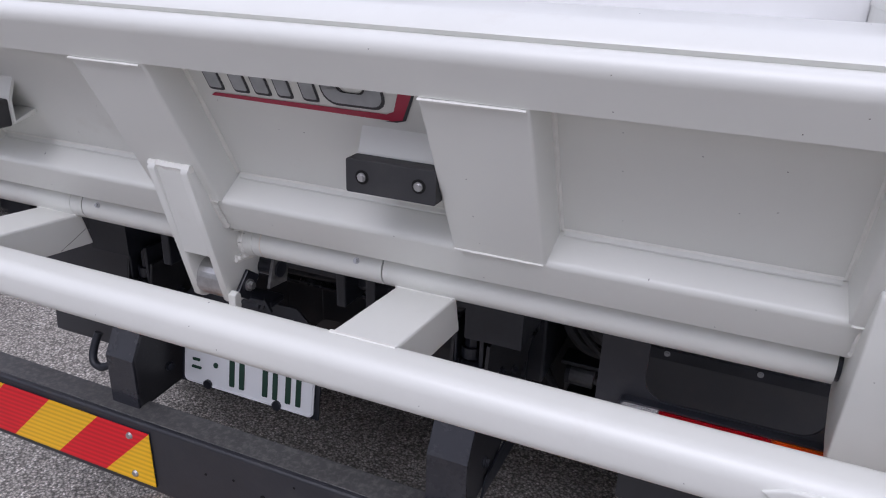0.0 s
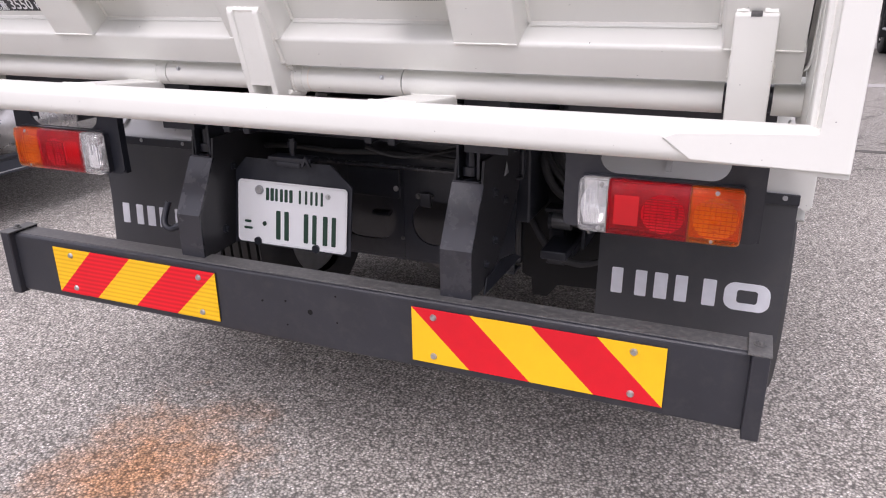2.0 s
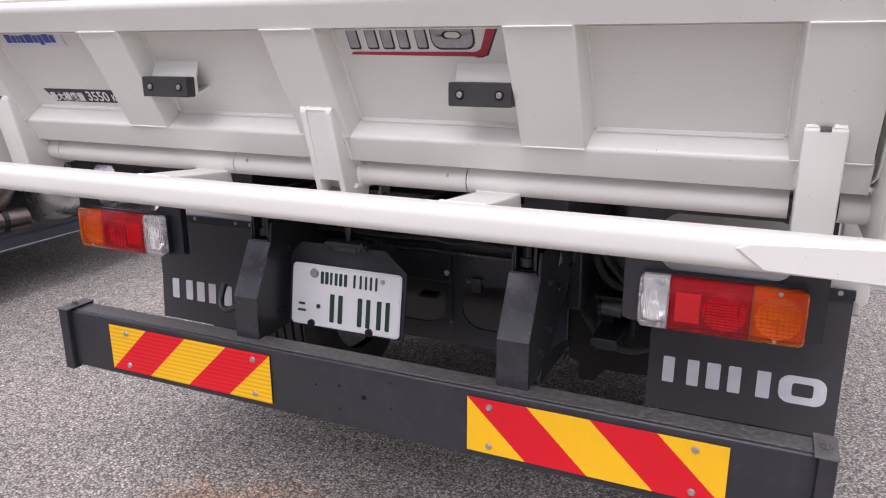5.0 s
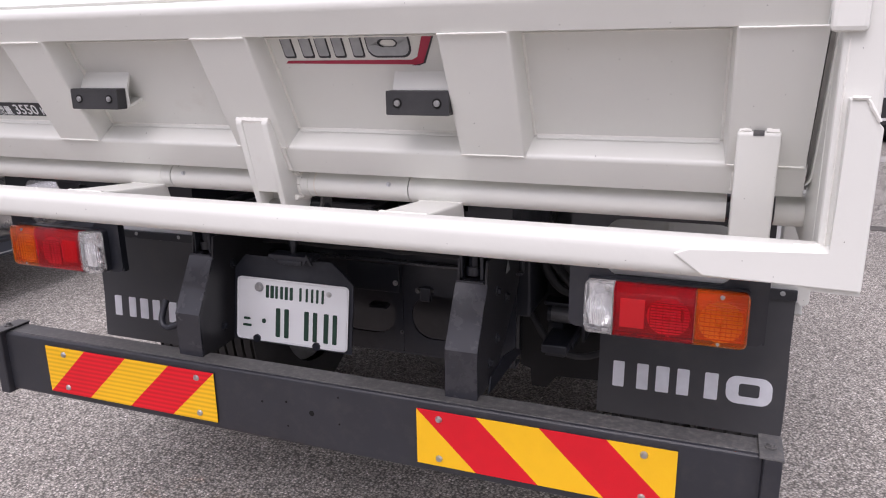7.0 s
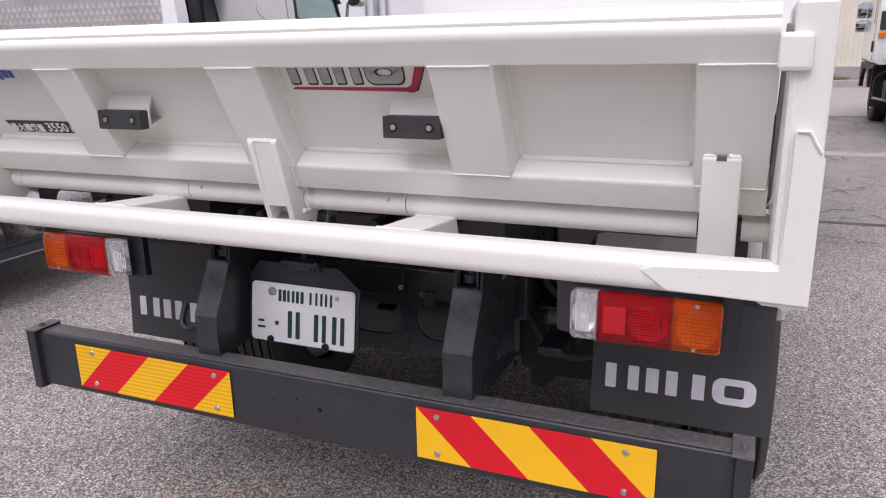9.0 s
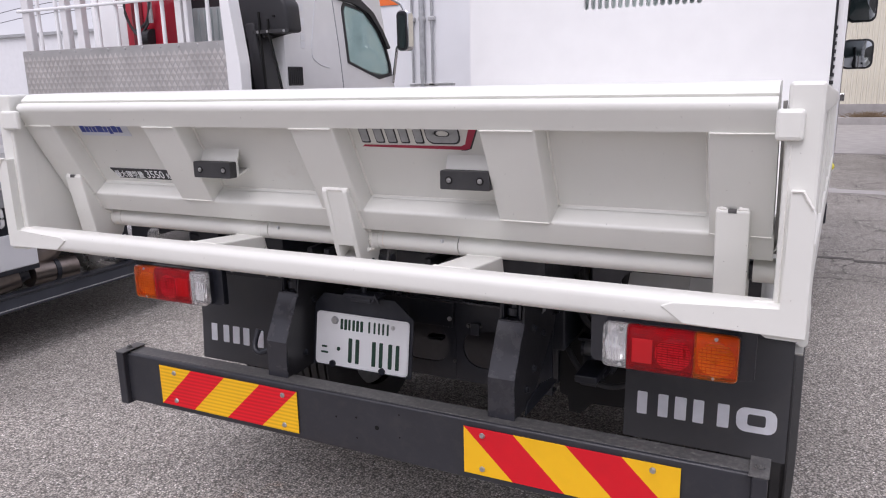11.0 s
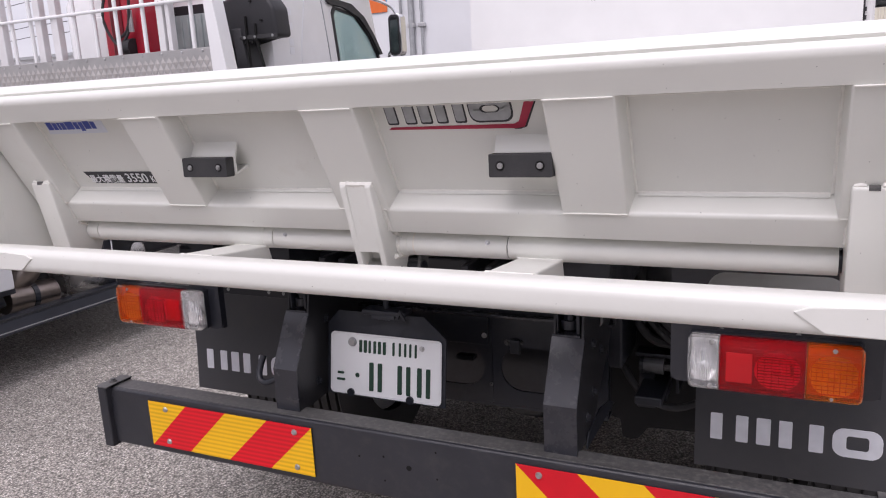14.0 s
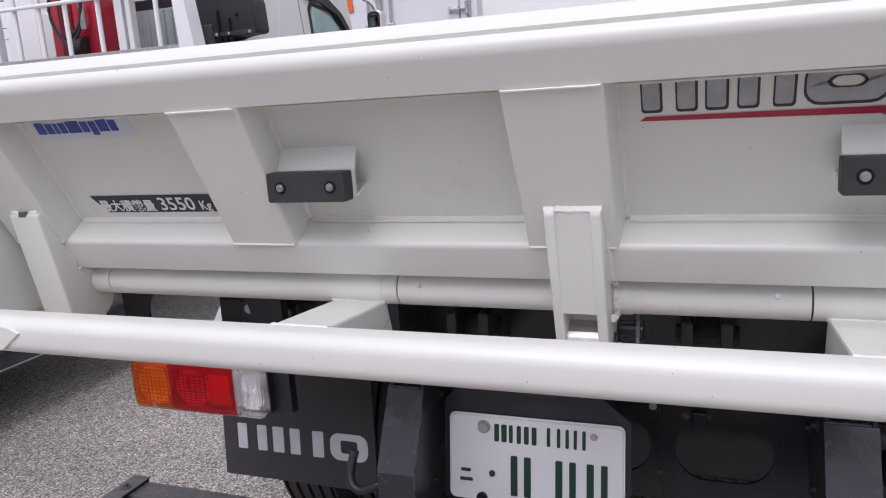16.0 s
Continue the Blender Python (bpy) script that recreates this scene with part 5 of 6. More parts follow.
    def optic(x0, x1, z0, z1, cols, rows, owner, mat):
        """A raised frame inside the cover; deep-coloured bars draw the prisms' dark lines."""
        part("optic_frame", holed("y", rounded(*span(x0, x1), z0, z1, 0.004, 4), rounded(*span(x0 + 0.0014, x1 - 0.0014), z0 + 0.0014, z1 - 0.0014, 0.003, 4), 0.0330, 0.0362), mat, owner)
        for i in range(1, cols):
            x = x0 + (x1 - x0) * i / cols
            part("prism_rib", box(*span(x - 0.0005, x + 0.0005), 0.0337, 0.0350, z0 + 0.0015, z1 - 0.0015), mat, owner)
        for i in range(1, rows):
            z = z0 + (z1 - z0) * i / rows
            part("prism_rib", box(*span(x0 + 0.0015, x1 - 0.0015), 0.0352, 0.0364, z - 0.0007, z + 0.0007), mat, owner)
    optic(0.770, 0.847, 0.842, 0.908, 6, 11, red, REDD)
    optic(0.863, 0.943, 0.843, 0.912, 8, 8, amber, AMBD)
    part("shelf_rib", box(*span(0.703, 0.852), 0.0262, 0.0285, 0.9225, 0.9245, 0.0008), LENSR, red).visible_shadow = False
    part("shelf_rib", box(*span(0.858, 0.942), 0.0262, 0.0285, 0.9225, 0.9245, 0.0008), LENSA, amber).visible_shadow = False
    part("inner_pane", prism("y", rounded(*span(0.651, 0.686), 0.845, 0.912, 0.003), 0.0385, 0.0400), LENSF, clear).visible_shadow = False
    for i in range(9):
        x = 0.6525 + i * 0.0036
        part("prism_line", box(*span(x, x + 0.0016), 0.0370, 0.0384, 0.846, 0.880 if i % 3 else 0.905), PALEG, clear)
    for x, z, m in ((0.686, 0.929, clear), (0.684, 0.838, clear), (0.902, 0.9305, amber), (0.900, 0.8365, amber)):
        bolt((s * x, 0.0335, z), (0, -1, 0), 0.0034, 0.004, m, "screw", STEEL, hexagon=False)

# number plate with plain bars
PX0, PX1, PZ0, PZ1 = -0.313, 0.023, 0.6465, 0.8135


def plate_y(z):
    return 0.153 + (z - 0.6465) * 0.16


def on_plate(name, outline, mat, parent, lift, thick, label="", r=0):
    bm = bmesh.new()
    lo = [bm.verts.new((x, plate_y(z) - lift, z)) for x, z in outline]
    hi = [bm.verts.new((x, plate_y(z) - lift + thick, z)) for x, z in outline]
    bm.faces.new(lo)
    bm.faces.new(hi[::-1])
    k = len(lo)
    for i in range(k):
        bm.faces.new((lo[i], hi[i], hi[(i + 1) % k], lo[(i + 1) % k]))
    return part(name, bm, mat, parent, label)


holder = on_plate("plate_holder", [(PX0 - 0.012, PZ0 - 0.006), (PX1 + 0.010, PZ0 - 0.006), (PX1 + 0.010, PZ1 + 0.004), (PX1 - 0.055, PZ1 + 0.056), (PX0 + 0.02, PZ1 + 0.056), (PX0 - 0.012, PZ1 + 0.02)],
                  BLACK, truck, -0.005, 0.004, "black chamfered holder of the number plate")
plate = on_plate("number_plate", rounded(PX0, PX1, PZ0, PZ1, 0.012), PLATE, truck, 0.001, 0.0025, "white number plate with dark green bars")
rim_out, rim_in = rounded(PX0 + 0.002, PX1 - 0.002, PZ0 + 0.002, PZ1 - 0.002, 0.011), rounded(PX0 + 0.005, PX1 - 0.005, PZ0 + 0.005, PZ1 - 0.005, 0.009)
bm = bmesh.new()
ra = [bm.verts.new((x, plate_y(z) - 0.0012, z)) for x, z in rim_out]
rc = [bm.verts.new(((x + a) / 2, plate_y((z + b) / 2) - 0.0030, (z + b) / 2)) for (x, z), (a, b) in zip(rim_out, rim_in)]
rb = [bm.verts.new((x, plate_y(z) - 0.0012, z)) for x, z in rim_in]
for i in range(len(ra)):
    j = (i + 1) % len(ra)
    bm.faces.new((ra[i], ra[j], rc[j], rc[i]))
    bm.faces.new((rc[i], rc[j], rb[j], rb[i]))
part("plate_rim", bm, PLATE, plate, smooth=True)
for x0, x1, z0, z1 in ((-0.222, -0.213, 0.764, 0.797), (-0.208, -0.198, 0.764, 0.797), (-0.193, -0.186, 0.764, 0.797), (-0.178, -0.170, 0.764, 0.797), (-0.164, -0.155, 0.764, 0.797), (-0.149, -0.140, 0.764, 0.797), (-0.120, -0.114, 0.764, 0.799), (-0.101, -0.095, 0.764, 0.799), (-0.085, -0.079, 0.764, 0.799), (-0.070, -0.064, 0.764, 0.799), (-0.054, -0.048, 0.764, 0.799),
                       (-0.292, -0.266, 0.682, 0.688), (-0.290, -0.270, 0.700, 0.706), (-0.190, -0.177, 0.663, 0.739), (-0.164, -0.151, 0.663, 0.739),
                       (-0.104, -0.091, 0.663, 0.739), (-0.078, -0.066, 0.663, 0.739), (-0.046, -0.033, 0.663, 0.739), (-0.020, -0.008, 0.663, 0.739)):
    on_plate("bar", rounded(x0, x1, z0, z1, 0.002, 2), GREEN, plate, 0.0028, 0.002)
on_plate("dot", rounded(-0.233, -0.221, 0.695, 0.707, 0.0055), GREEN, plate, 0.0028, 0.002)
part("seal", cyl((-0.243, plate_y(0.79) - 0.001, 0.79), (-0.243, plate_y(0.79) - 0.007, 0.79), 0.013, 24, 0.0115), GREY, plate)
part("seal_ring", cyl((-0.243, plate_y(0.79) - 0.006, 0.79), (-0.243, plate_y(0.79) - 0.0085, 0.79), 0.0095, 24, 0.008), STEEL, plate)
bolt((-0.033, plate_y(0.79) - 0.001, 0.79), (0, -1, 0), 0.005, 0.005, plate, "screw", hexagon=False)
for x in (-0.247, -0.066):
    part("clip", cyl((x, plate_y(0.65) - 0.005, 0.652), (x, plate_y(0.65) + 0.004, 0.652), 0.011, 16), BLACK, plate)
lampb = part("plate_lamp", box(-0.205, -0.075, 0.168, 0.215, 0.872, 0.886, 0.004), BLACK, truck, "black number plate lamp on its bracket")
part("lamp_body", prism("x", [(0.165, 0.862), (0.165, 0.872), (0.175, 0.884), (0.21, 0.884), (0.21, 0.862)], -0.175, -0.105, 0.002), BLACK, lampb)
part("spring_clip", prism("y", [(-0.10, 0.868), (-0.085, 0.895), (-0.070, 0.868), (-0.078, 0.868), (-0.085, 0.882), (-0.092, 0.868)], 0.16, 0.166), BLACK, lampb)
part("lamp_stem", cyl((-0.146, 0.20, 0.88), (-0.146, 0.20, 0.93), 0.008, 12), BLACK, lampb)
part("stem_nut", cyl((-0.146, 0.20, 0.905), (-0.146, 0.20, 0.922), 0.012, 6), BLACK, lampb)

# ---- crane truck alongside ----
crane = thing("crane_truck", "white flatbed crane truck with an aluminium tread-plate headboard", "truck")
HY, HX0, HX1 = 3.0, -5.55, -3.095


def treads(x0, x1, y, z0, z1):
    bm = bmesh.new()
    i = 0
    z = z0 + 0.02
    while z < z1:
        x = x0 + 0.02 + (0.031 if i % 2 else 0)
        while x < x1:
            v = [bm.verts.new((x + a, y, z + b)) for a, b in ((0, -0.040), (0.0275, 0), (0, 0.040), (-0.0275, 0))]
            c = bm.verts.new((x, y - 0.0045, z))
            for k in range(4):
                bm.faces.new((v[k], v[(k + 1) % 4], c))
            x += 0.062
        z += 0.050
        i += 1
    return bm


board = part("tread_plate", box(HX0, HX1, HY, HY + 0.03, 1.0, 1.862, 0.003), ALU, crane, "aluminium tread-plate headboard")
part("tread", treads(HX0 + 0.01, HX1 - 0.01, HY - 0.0005, 1.45, 1.815), TREAD, board)["kind"] = "stuff"
for i in range(12):
    bolt((HX0 + 0.1 + i * 0.205, HY - 0.001, 1.84), (0, -1, 0), 0.008, 0.006, board)
for x, w in ((-5.45, 0.095), (-4.95, 0.075), (-4.755, 0.08), (-3.59, 0.065), (-3.51, 0.04)):
    part("guard_post", box(x - w / 2, x + w / 2, HY + 0.01, HY + 0.07, 1.86, 3.2, 0.005), PALEG, crane)
for x in (-5.30, -5.06, -4.536, -4.31, -4.066, -3.775, -3.29):
    part("guard_rod", cyl((x, HY + 0.03, 1.86), (x, HY + 0.03, 3.2), 0.017, 10), CABW, crane)
part("guard_rail", cyl((HX0, HY + 0.005, 2.215), (HX1, HY + 0.005, 2.215), 0.014, 10), CABW, crane)
part("guard_rail", cyl((HX0, HY + 0.005, 2.70), (HX1, HY + 0.005, 2.70), 0.014, 10), CABW, crane)
part("corner_stake", prism("y", [(-3.10, 1.0), (-2.965, 1.0), (-2.965, 1.68), (-3.03, 2.15), (-3.09, 2.5), (-3.14, 2.5), (-3.10, 1.75)], HY - 0.02, HY + 0.10, 0.008), CABW, crane)
# bed and sides run on unseen to the rear to shade the ground
part("bed_floor", box(HX0, -2.92, -3.9, HY, 0.95, 1.02), GREY, crane)
for y0, y1 in ((-3.85, -1.5), (-1.45, 0.7), (0.75, 2.95)):
    gate_panel = part("side_gate", box(-2.95, -2.91, y0, y1, 0.98, 1.36, 0.006), CABW, crane, "white drop side")
    part("chrome_rail", box(-2.911, -2.900, y0 + 0.02, y1 - 0.02, 0.995, 1.03, 0.004), GREY, gate_panel)
    for z in (1.10, 1.20, 1.30):
        part("pressing", box(-2.912, -2.900, y0 + 0.05, y1 - 0.05, z - 0.02, z + 0.02, 0.005), CABW, gate_panel)
part("under_rail", box(-3.0, -2.93, -2.4, 2.9, 0.88, 0.952, 0.004), GREY, crane)
part("side_guard", box(-2.98, -2.93, -2.4, 2.2, 0.285, 0.365, 0.006), RAILG, crane)
part("side_guard", box(-2.985, -2.926, -2.4, 2.2, 0.300, 0.306, 0.001), GREY, crane)
part("side_guard", box(-2.99, -2.924, -2.4, 2.2, 0.366, 0.384, 0.003), BLACK, crane)
for y in (-0.6, 0.5, 1.7):
    part("guard_hanger", box(-3.02, -2.98, y, y + 0.05, 0.29, 0.9), BLACK, crane)
locker = part("side_locker", box(-3.3, -2.972, -1.4, 1.09, 0.515, 0.715, 0.008), VANW, crane, "white side locker below a dark slot")
part("locker_slot", box(-3.3, -2.985, -1.4, 1.092, 0.7155, 0.879), BLACK, locker)
part("slot_handle", hose([(-2.972, 0.885, 0.87), (-2.945, 0.885, 0.865), (-2.942, 0.885, 0.79), (-2.965, 0.885, 0.77)], 0.011), CABW, locker, smooth=True)
part("locker_edge", box(-3.3, -2.975, -1.4, 1.092, 0.488, 0.5145, 0.003), BLACK, locker)
for y in (-1.05, -0.65, -0.25, 0.15, 0.50, 0.84):
    part("locker_seam", box(-2.9735, -2.969, y, y + 0.008, 0.53, 0.705, 0.001), PALEG, locker)
part("exhaust", hose([(-3.6, 0.35, 0.42), (-3.35, 0.55, 0.40), (-3.15, 0.80, 0.42), (-3.08, 1.00, 0.46)], 0.085, 16), EXH, crane, smooth=True)
part("exhaust_collar", cyl((-3.10, 0.97, 0.45), (-3.06, 1.06, 0.475), 0.062, 20), BLACK, crane)
part("exhaust_elbow", hose([(-3.14, 1.38, 0.90), (-3.11, 1.33, 0.70), (-3.12, 1.24, 0.55), (-3.22, 1.12, 0.47), (-3.38, 1.02, 0.45)], 0.080, 20), EXH, crane, smooth=True)
part("exhaust_elbow", hose([(-3.14, 1.22, 0.92), (-3.10, 1.16, 0.76), (-3.13, 1.07, 0.64), (-3.26, 0.97, 0.59), (-3.40, 0.90, 0.58)], 0.066, 20), EXH, crane, smooth=True)
part("silencer", cyl((-3.11, 1.10, 0.43), (-3.11, 1.40, 0.41), 0.078, 24), EXH, crane, smooth=True)
part("silencer_band", cyl((-3.11, 1.24, 0.421), (-3.11, 1.27, 0.419), 0.083, 24), BLACK, crane)
part("elbow_flange", cyl((-3.105, 1.335, 0.735), (-3.112, 1.320, 0.690), 0.096, 24), EXH, crane)
tank = part("air_tank", cyl((-3.18, 1.67, 0.50), (-3.18, 2.00, 0.50), 0.205, 40), ALUT, crane, "dull silver tank with domed ends", smooth=True)
part("tank_end", ball((-3.18, 1.67, 0.50), 0.205, 1, 0.85, 1), ALUT, tank, smooth=True)
part("tank_end", ball((-3.18, 2.00, 0.50), 0.205, 1, 0.35, 1), ALUT, tank, smooth=True)
part("tank_strap", cyl((-3.18, 1.705, 0.50), (-3.18, 1.735, 0.50), 0.210, 40), STEEL, tank, smooth=True)
# three hidden masses added below the bed to darken the ground there
part("far_locker", box(-5.5, -4.95, -2.4, 2.9, 0.30, 0.92, 0.02), BLACK, crane)
part("fuel_tank", box(-4.6, -3.55, 1.9, 2.9, 0.35, 0.90, 0.04, 3), BLACK, crane)
part("gearbox", box(-4.7, -3.6, -1.2, 1.8, 0.24, 0.62, 0.04, 3), BLACK, crane)
part("chassis", box(-4.6, -3.7, -3.8, 6.0, 0.6, 0.9), BLACK, crane)
for y in (-1.9, 5.0):
    for x in (-3.25, -5.05):
        wheel(crane, x, y, 0.42, 0.42, 0.25, 1)
col = part("crane_column", box(-4.43, -3.985, 3.22, 3.52, 0.95, 3.4, 0.03, 3), CRANE, crane, "red crane column", smooth=True)
part("column_guard", box(-4.60, -4.435, 3.25, 3.5, 0.95, 2.22, 0.02), CABW, col)
part("winch", cyl((-4.16, 3.20, 1.93), (-4.08, 3.20, 1.93), 0.075, 20), PLASB, col)
# proud plate in darker red paints the shade of the column's recess
part("column_plate", box(-4.33, -4.20, 3.205, 3.225, 1.85, 3.3, 0.01), CRANED, col)
part("hydraulic_hose", hose([(-4.05, 3.19, 2.9), (-4.02, 3.15, 2.5), (-4.08, 3.16, 2.1), (-4.25, 3.17, 2.0)], 0.013), RUBBER, col)
part("hydraulic_hose", hose([(-4.2, 3.18, 2.6), (-4.33, 3.14, 2.2), (-4.2, 3.15, 1.95), (-4.06, 3.17, 2.1)], 0.012), RUBBER, col)
part("valve", cyl((-4.06, 3.17, 2.05), (-4.06, 3.17, 2.22), 0.02, 10), STEEL, col)

# its cab
CX0, CX1, CY0, CY1 = -5.35, -3.02, 3.62, 5.55
roofline = [(CY0, 0.85), (CY0, 2.40), (CY0 + 0.12, 2.62), (5.0, 2.62), (5.25, 2.50), (5.385, 2.02), (5.52, 1.55), (5.60, 1.30), (5.60, 0.85)]
window = [(4.63, 1.715), (4.56, 2.19), (4.60, 2.245), (4.954, 2.20), (5.20, 2.03), (5.34, 1.86), (5.42, 1.70), (5.43, 1.60), (5.18, 1.565)]


def cab_shell():
    """A sheet-metal cab with an open window in either side and soft edges."""
    def drawn(d):
        return [tuple(Vector(p) + (Vector((4.65, 1.75)) - Vector(p)).normalized() * d) for p in roofline]
    half = [(0.03, window), (0.0, window), (0.0, drawn(0.06)), (0.008, drawn(0.022)), (0.028, drawn(0.006)), (0.06, drawn(0.0))]
    loops = [(CX1 - dx, line) for dx, line in half] + [(CX0 + dx, line) for dx, line in half[::-1]]
    bm = bmesh.new()
    rings = [[bm.verts.new((x, y, z)) for y, z in line] for x, line in loops]
    for p, q in zip(rings, rings[1:]):
        for i in range(len(p)):
            if (p is rings[5]) and i in (4, 5):
                continue
            j = (i + 1) % len(p)
            bm.faces.new((p[i], p[j], q[j], q[i]))
    return bm


ccab = part("cab", cab_shell(), CABW, crane, "white high cab with see-through door windows", smooth=True)
part("windscreen", prism("x", [(5.247, 2.50), (5.382, 2.02), (5.517, 1.55), (5.512, 1.55), (5.377, 2.02), (5.242, 2.50)], CX0 + 0.07, CX1 - 0.07), PANE, ccab).visible_shadow = False
part("dashboard", prism("x", [(5.08, 1.15), (5.10, 1.50), (5.22, 1.62), (5.44, 1.60), (5.50, 1.15)], CX0 + 0.1, CX1 - 0.08, 0.03), PLASB, ccab)
part("cab_floor", box(CX0 + 0.08, CX1 - 0.08, CY0 + 0.06, 5.5, 1.05, 1.15), PLASB, ccab)
part("cab_lining", box(CX0 + 0.08, CX1 - 0.08, CY0 + 0.03, CY0 + 0.06, 1.15, 2.40), CURT, ccab)
part("steering_wheel", hose([(-3.55 + 0.2 * math.cos(radians(a)), 5.02 + 0.05 * math.sin(radians(a)), 1.66 + 0.17 * math.sin(radians(a))) for a in range(0, 361, 30)], 0.016), PLASB, ccab, smooth=True)
for x in (-3.55, -4.75):
    chair = part("cab_seat", prism("x", [(4.20, 1.15), (4.12, 1.95), (4.18, 2.12), (4.28, 2.10), (4.34, 1.95), (4.40, 1.48), (4.86, 1.46), (4.88, 1.34), (4.80, 1.15)], x - 0.24, x + 0.24, 0.03), CURT, ccab, smooth=True)
    part("headrest", box(x - 0.13, x + 0.13, 4.14, 4.24, 2.13, 2.30, 0.03), CURT, chair)
part("rear_window", box(-4.95, -3.42, CY0 - 0.012, CY0 + 0.01, 1.78, 2.27, 0.004), PLASB, ccab)
part("window_pane", box(-4.90, -3.46, CY0 - 0.018, CY0 - 0.011, 1.82, 2.195, 0.002), CURT, ccab)
for i in range(20):
    x = -4.88 + i * 0.073
    part("curtain_fold", cyl((x, CY0 - 0.02, 1.83), (x, CY0 - 0.02, 2.185), 0.012, 8), CURT, ccab)
part("rear_pressing", box(-5.0, -3.4, CY0 - 0.015, CY0 + 0.01, 2.32, 2.42, 0.01), CABW, ccab)
grown = [(y + (y - 4.98) * 0.07, z + (z - 1.93) * 0.07) for y, z in window]
part("window_seal", holed("x", grown, [(y - (y - 4.98) * 0.02, z - (z - 1.93) * 0.02) for y, z in window], CX1 - 0.012, CX1 + 0.006), PLASB, ccab)
for x in (CX1 - 0.018, CX0 + 0.012):
    part("door_window", prism("x", window, x, x + 0.006), PANE, ccab).visible_shadow = False
part("window_visor", prism("x", [(4.45, 2.295), (4.45, 2.335), (4.86, 2.305), (5.09, 2.20), (5.26, 2.04), (5.41, 1.86), (5.36, 1.85), (5.20, 2.03), (4.99, 2.19), (4.72, 2.262), (4.49, 2.275)], CX1 + 0.004, CX1 + 0.03), PLASB, ccab)
part("door_seam", hose([(CX1 + 0.001, 4.34, 2.42), (CX1 + 0.001, 4.38, 2.3), (CX1 + 0.001, 4.47, 1.8), (CX1 + 0.001, 4.53, 1.3)], 0.006), GREY, ccab)
part("side_pressing", hose([(CX1 + 0.001, 3.98, 2.36), (CX1 + 0.001, 4.05, 2.37), (CX1 + 0.001, 4.12, 2.32), (CX1 + 0.001, 4.02, 1.82), (CX1 + 0.001, 4.10, 1.70), (CX1 + 0.001, 4.29, 1.655)], 0.006), VANW, ccab)
for z in (2.32, 2.17, 2.05, 1.92, 1.85):
    part("clip", box(CX1 - 0.002, CX1 + 0.004, 3.86, 3.92, z - 0.03, z + 0.03, 0.002), VANW, ccab)
vent = part("cab_vent", box(CX1 - 0.005, CX1 + 0.006, 3.655, 3.865, 1.50, 1.662, 0.006), PLASB, ccab)
for i in range(7):
    part("vent_slat", box(CX1 + 0.004, CX1 + 0.010, 3.672 + i * 0.028, 3.682 + i * 0.028, 1.515, 1.65), PLASB, vent)
snorkel = part("air_intake", prism("y", [(-3.385, 1.88), (-3.395, 2.08), (-3.365, 2.18), (-3.30, 2.24), (-3.15, 2.268), (-2.95, 2.258), (-2.86, 2.225), (-2.81, 2.15), (-2.795, 1.93), (-3.12, 1.93), (-3.14, 1.86)], 3.40, 3.60, 0.03, 4), PLASB, crane, "black plastic air intake tower", smooth=True)
# black bars and discs on the hood paint its grooves' and dimples' shade
for x0, z0, bow in ((-3.087, 2.10, 0.012), (-2.997, 2.04, 0.055)):
    part("intake_groove", prism("y", [(x0, z0), (x0 + 0.014, z0), (x0 + 0.014, 1.92), (x0 + 0.014 + bow, 1.68), (x0 + 0.014 + bow * 2.4, 1.30), (x0 + bow * 2.4, 1.30), (x0 + bow, 1.68), (x0, 1.92)], 3.3835, 3.402), HOLEB, snorkel)
for x, z in ((-3.02, 2.21), (-2.93, 2.06), (-3.10, 1.90), (-3.03, 1.90)):
    part("intake_dimple", cyl((x, 3.3825, z), (x, 3.402, z), 0.010, 12), HOLEB, snorkel)
part("intake_strip", box(-3.15, -2.795, 3.385, 3.405, 1.925, 1.955, 0.003), RUBBER, snorkel)
part("intake_duct", prism("y", [(-3.365, 2.04), (-3.265, 2.06), (-3.235, 1.75), (-3.20, 1.2), (-3.30, 1.2), (-3.335, 1.72)], 3.385, 3.58, 0.02, 3), PLASB, snorkel, smooth=True)
part("intake_duct", prism("y", [(-3.235, 2.02), (-3.135, 2.02), (-3.09, 1.70), (-3.0, 1.2), (-3.13, 1.2), (-3.195, 1.66)], 3.385, 3.58, 0.02, 3), PLASB, snorkel, smooth=True)
for x in (-3.10, -3.0, -2.83):
    bolt((x, 3.385, 1.94), (0, -1, 0), 0.008, 0.006, snorkel)
arm = part("mirror_arm", hose([(CX1 - 0.05, 4.90, 2.40), (-2.98, 5.15, 2.39), (-2.80, 5.28, 2.30), (-2.74, 5.30, 2.18)], 0.017), CHROME, crane)
part("mirror_arm", hose([(CX1 + 0.02, 5.45, 1.50), (-2.92, 5.40, 1.78), (-2.86, 5.33, 1.86), (-2.76, 5.30, 1.88)], 0.017), CHROME, crane)
cm = part("mirror", prism("y", rounded(-2.825, -2.685, 1.82, 2.225, 0.045), 5.26, 5.36, 0.02, 3), CHROME, crane, "chrome door mirror", smooth=True)
part("mirror_glass", prism("y", rounded(-2.818, -2.70, 1.83, 2.215, 0.04), 5.252, 5.259), PLASB, cm)
part("mirror_face", prism("y", rounded(-2.80, -2.715, 1.85, 2.195, 0.03), 5.246, 5.2515), MIRROR, cm)

# ---- box van further along ----
van = thing("box_van", "white box van with rear doors and a blue and orange graphic", "van")
part("box", box(-5.6, -2.62, 8.0, 13.5, 1.0, 3.7, 0.02), VANW, van)
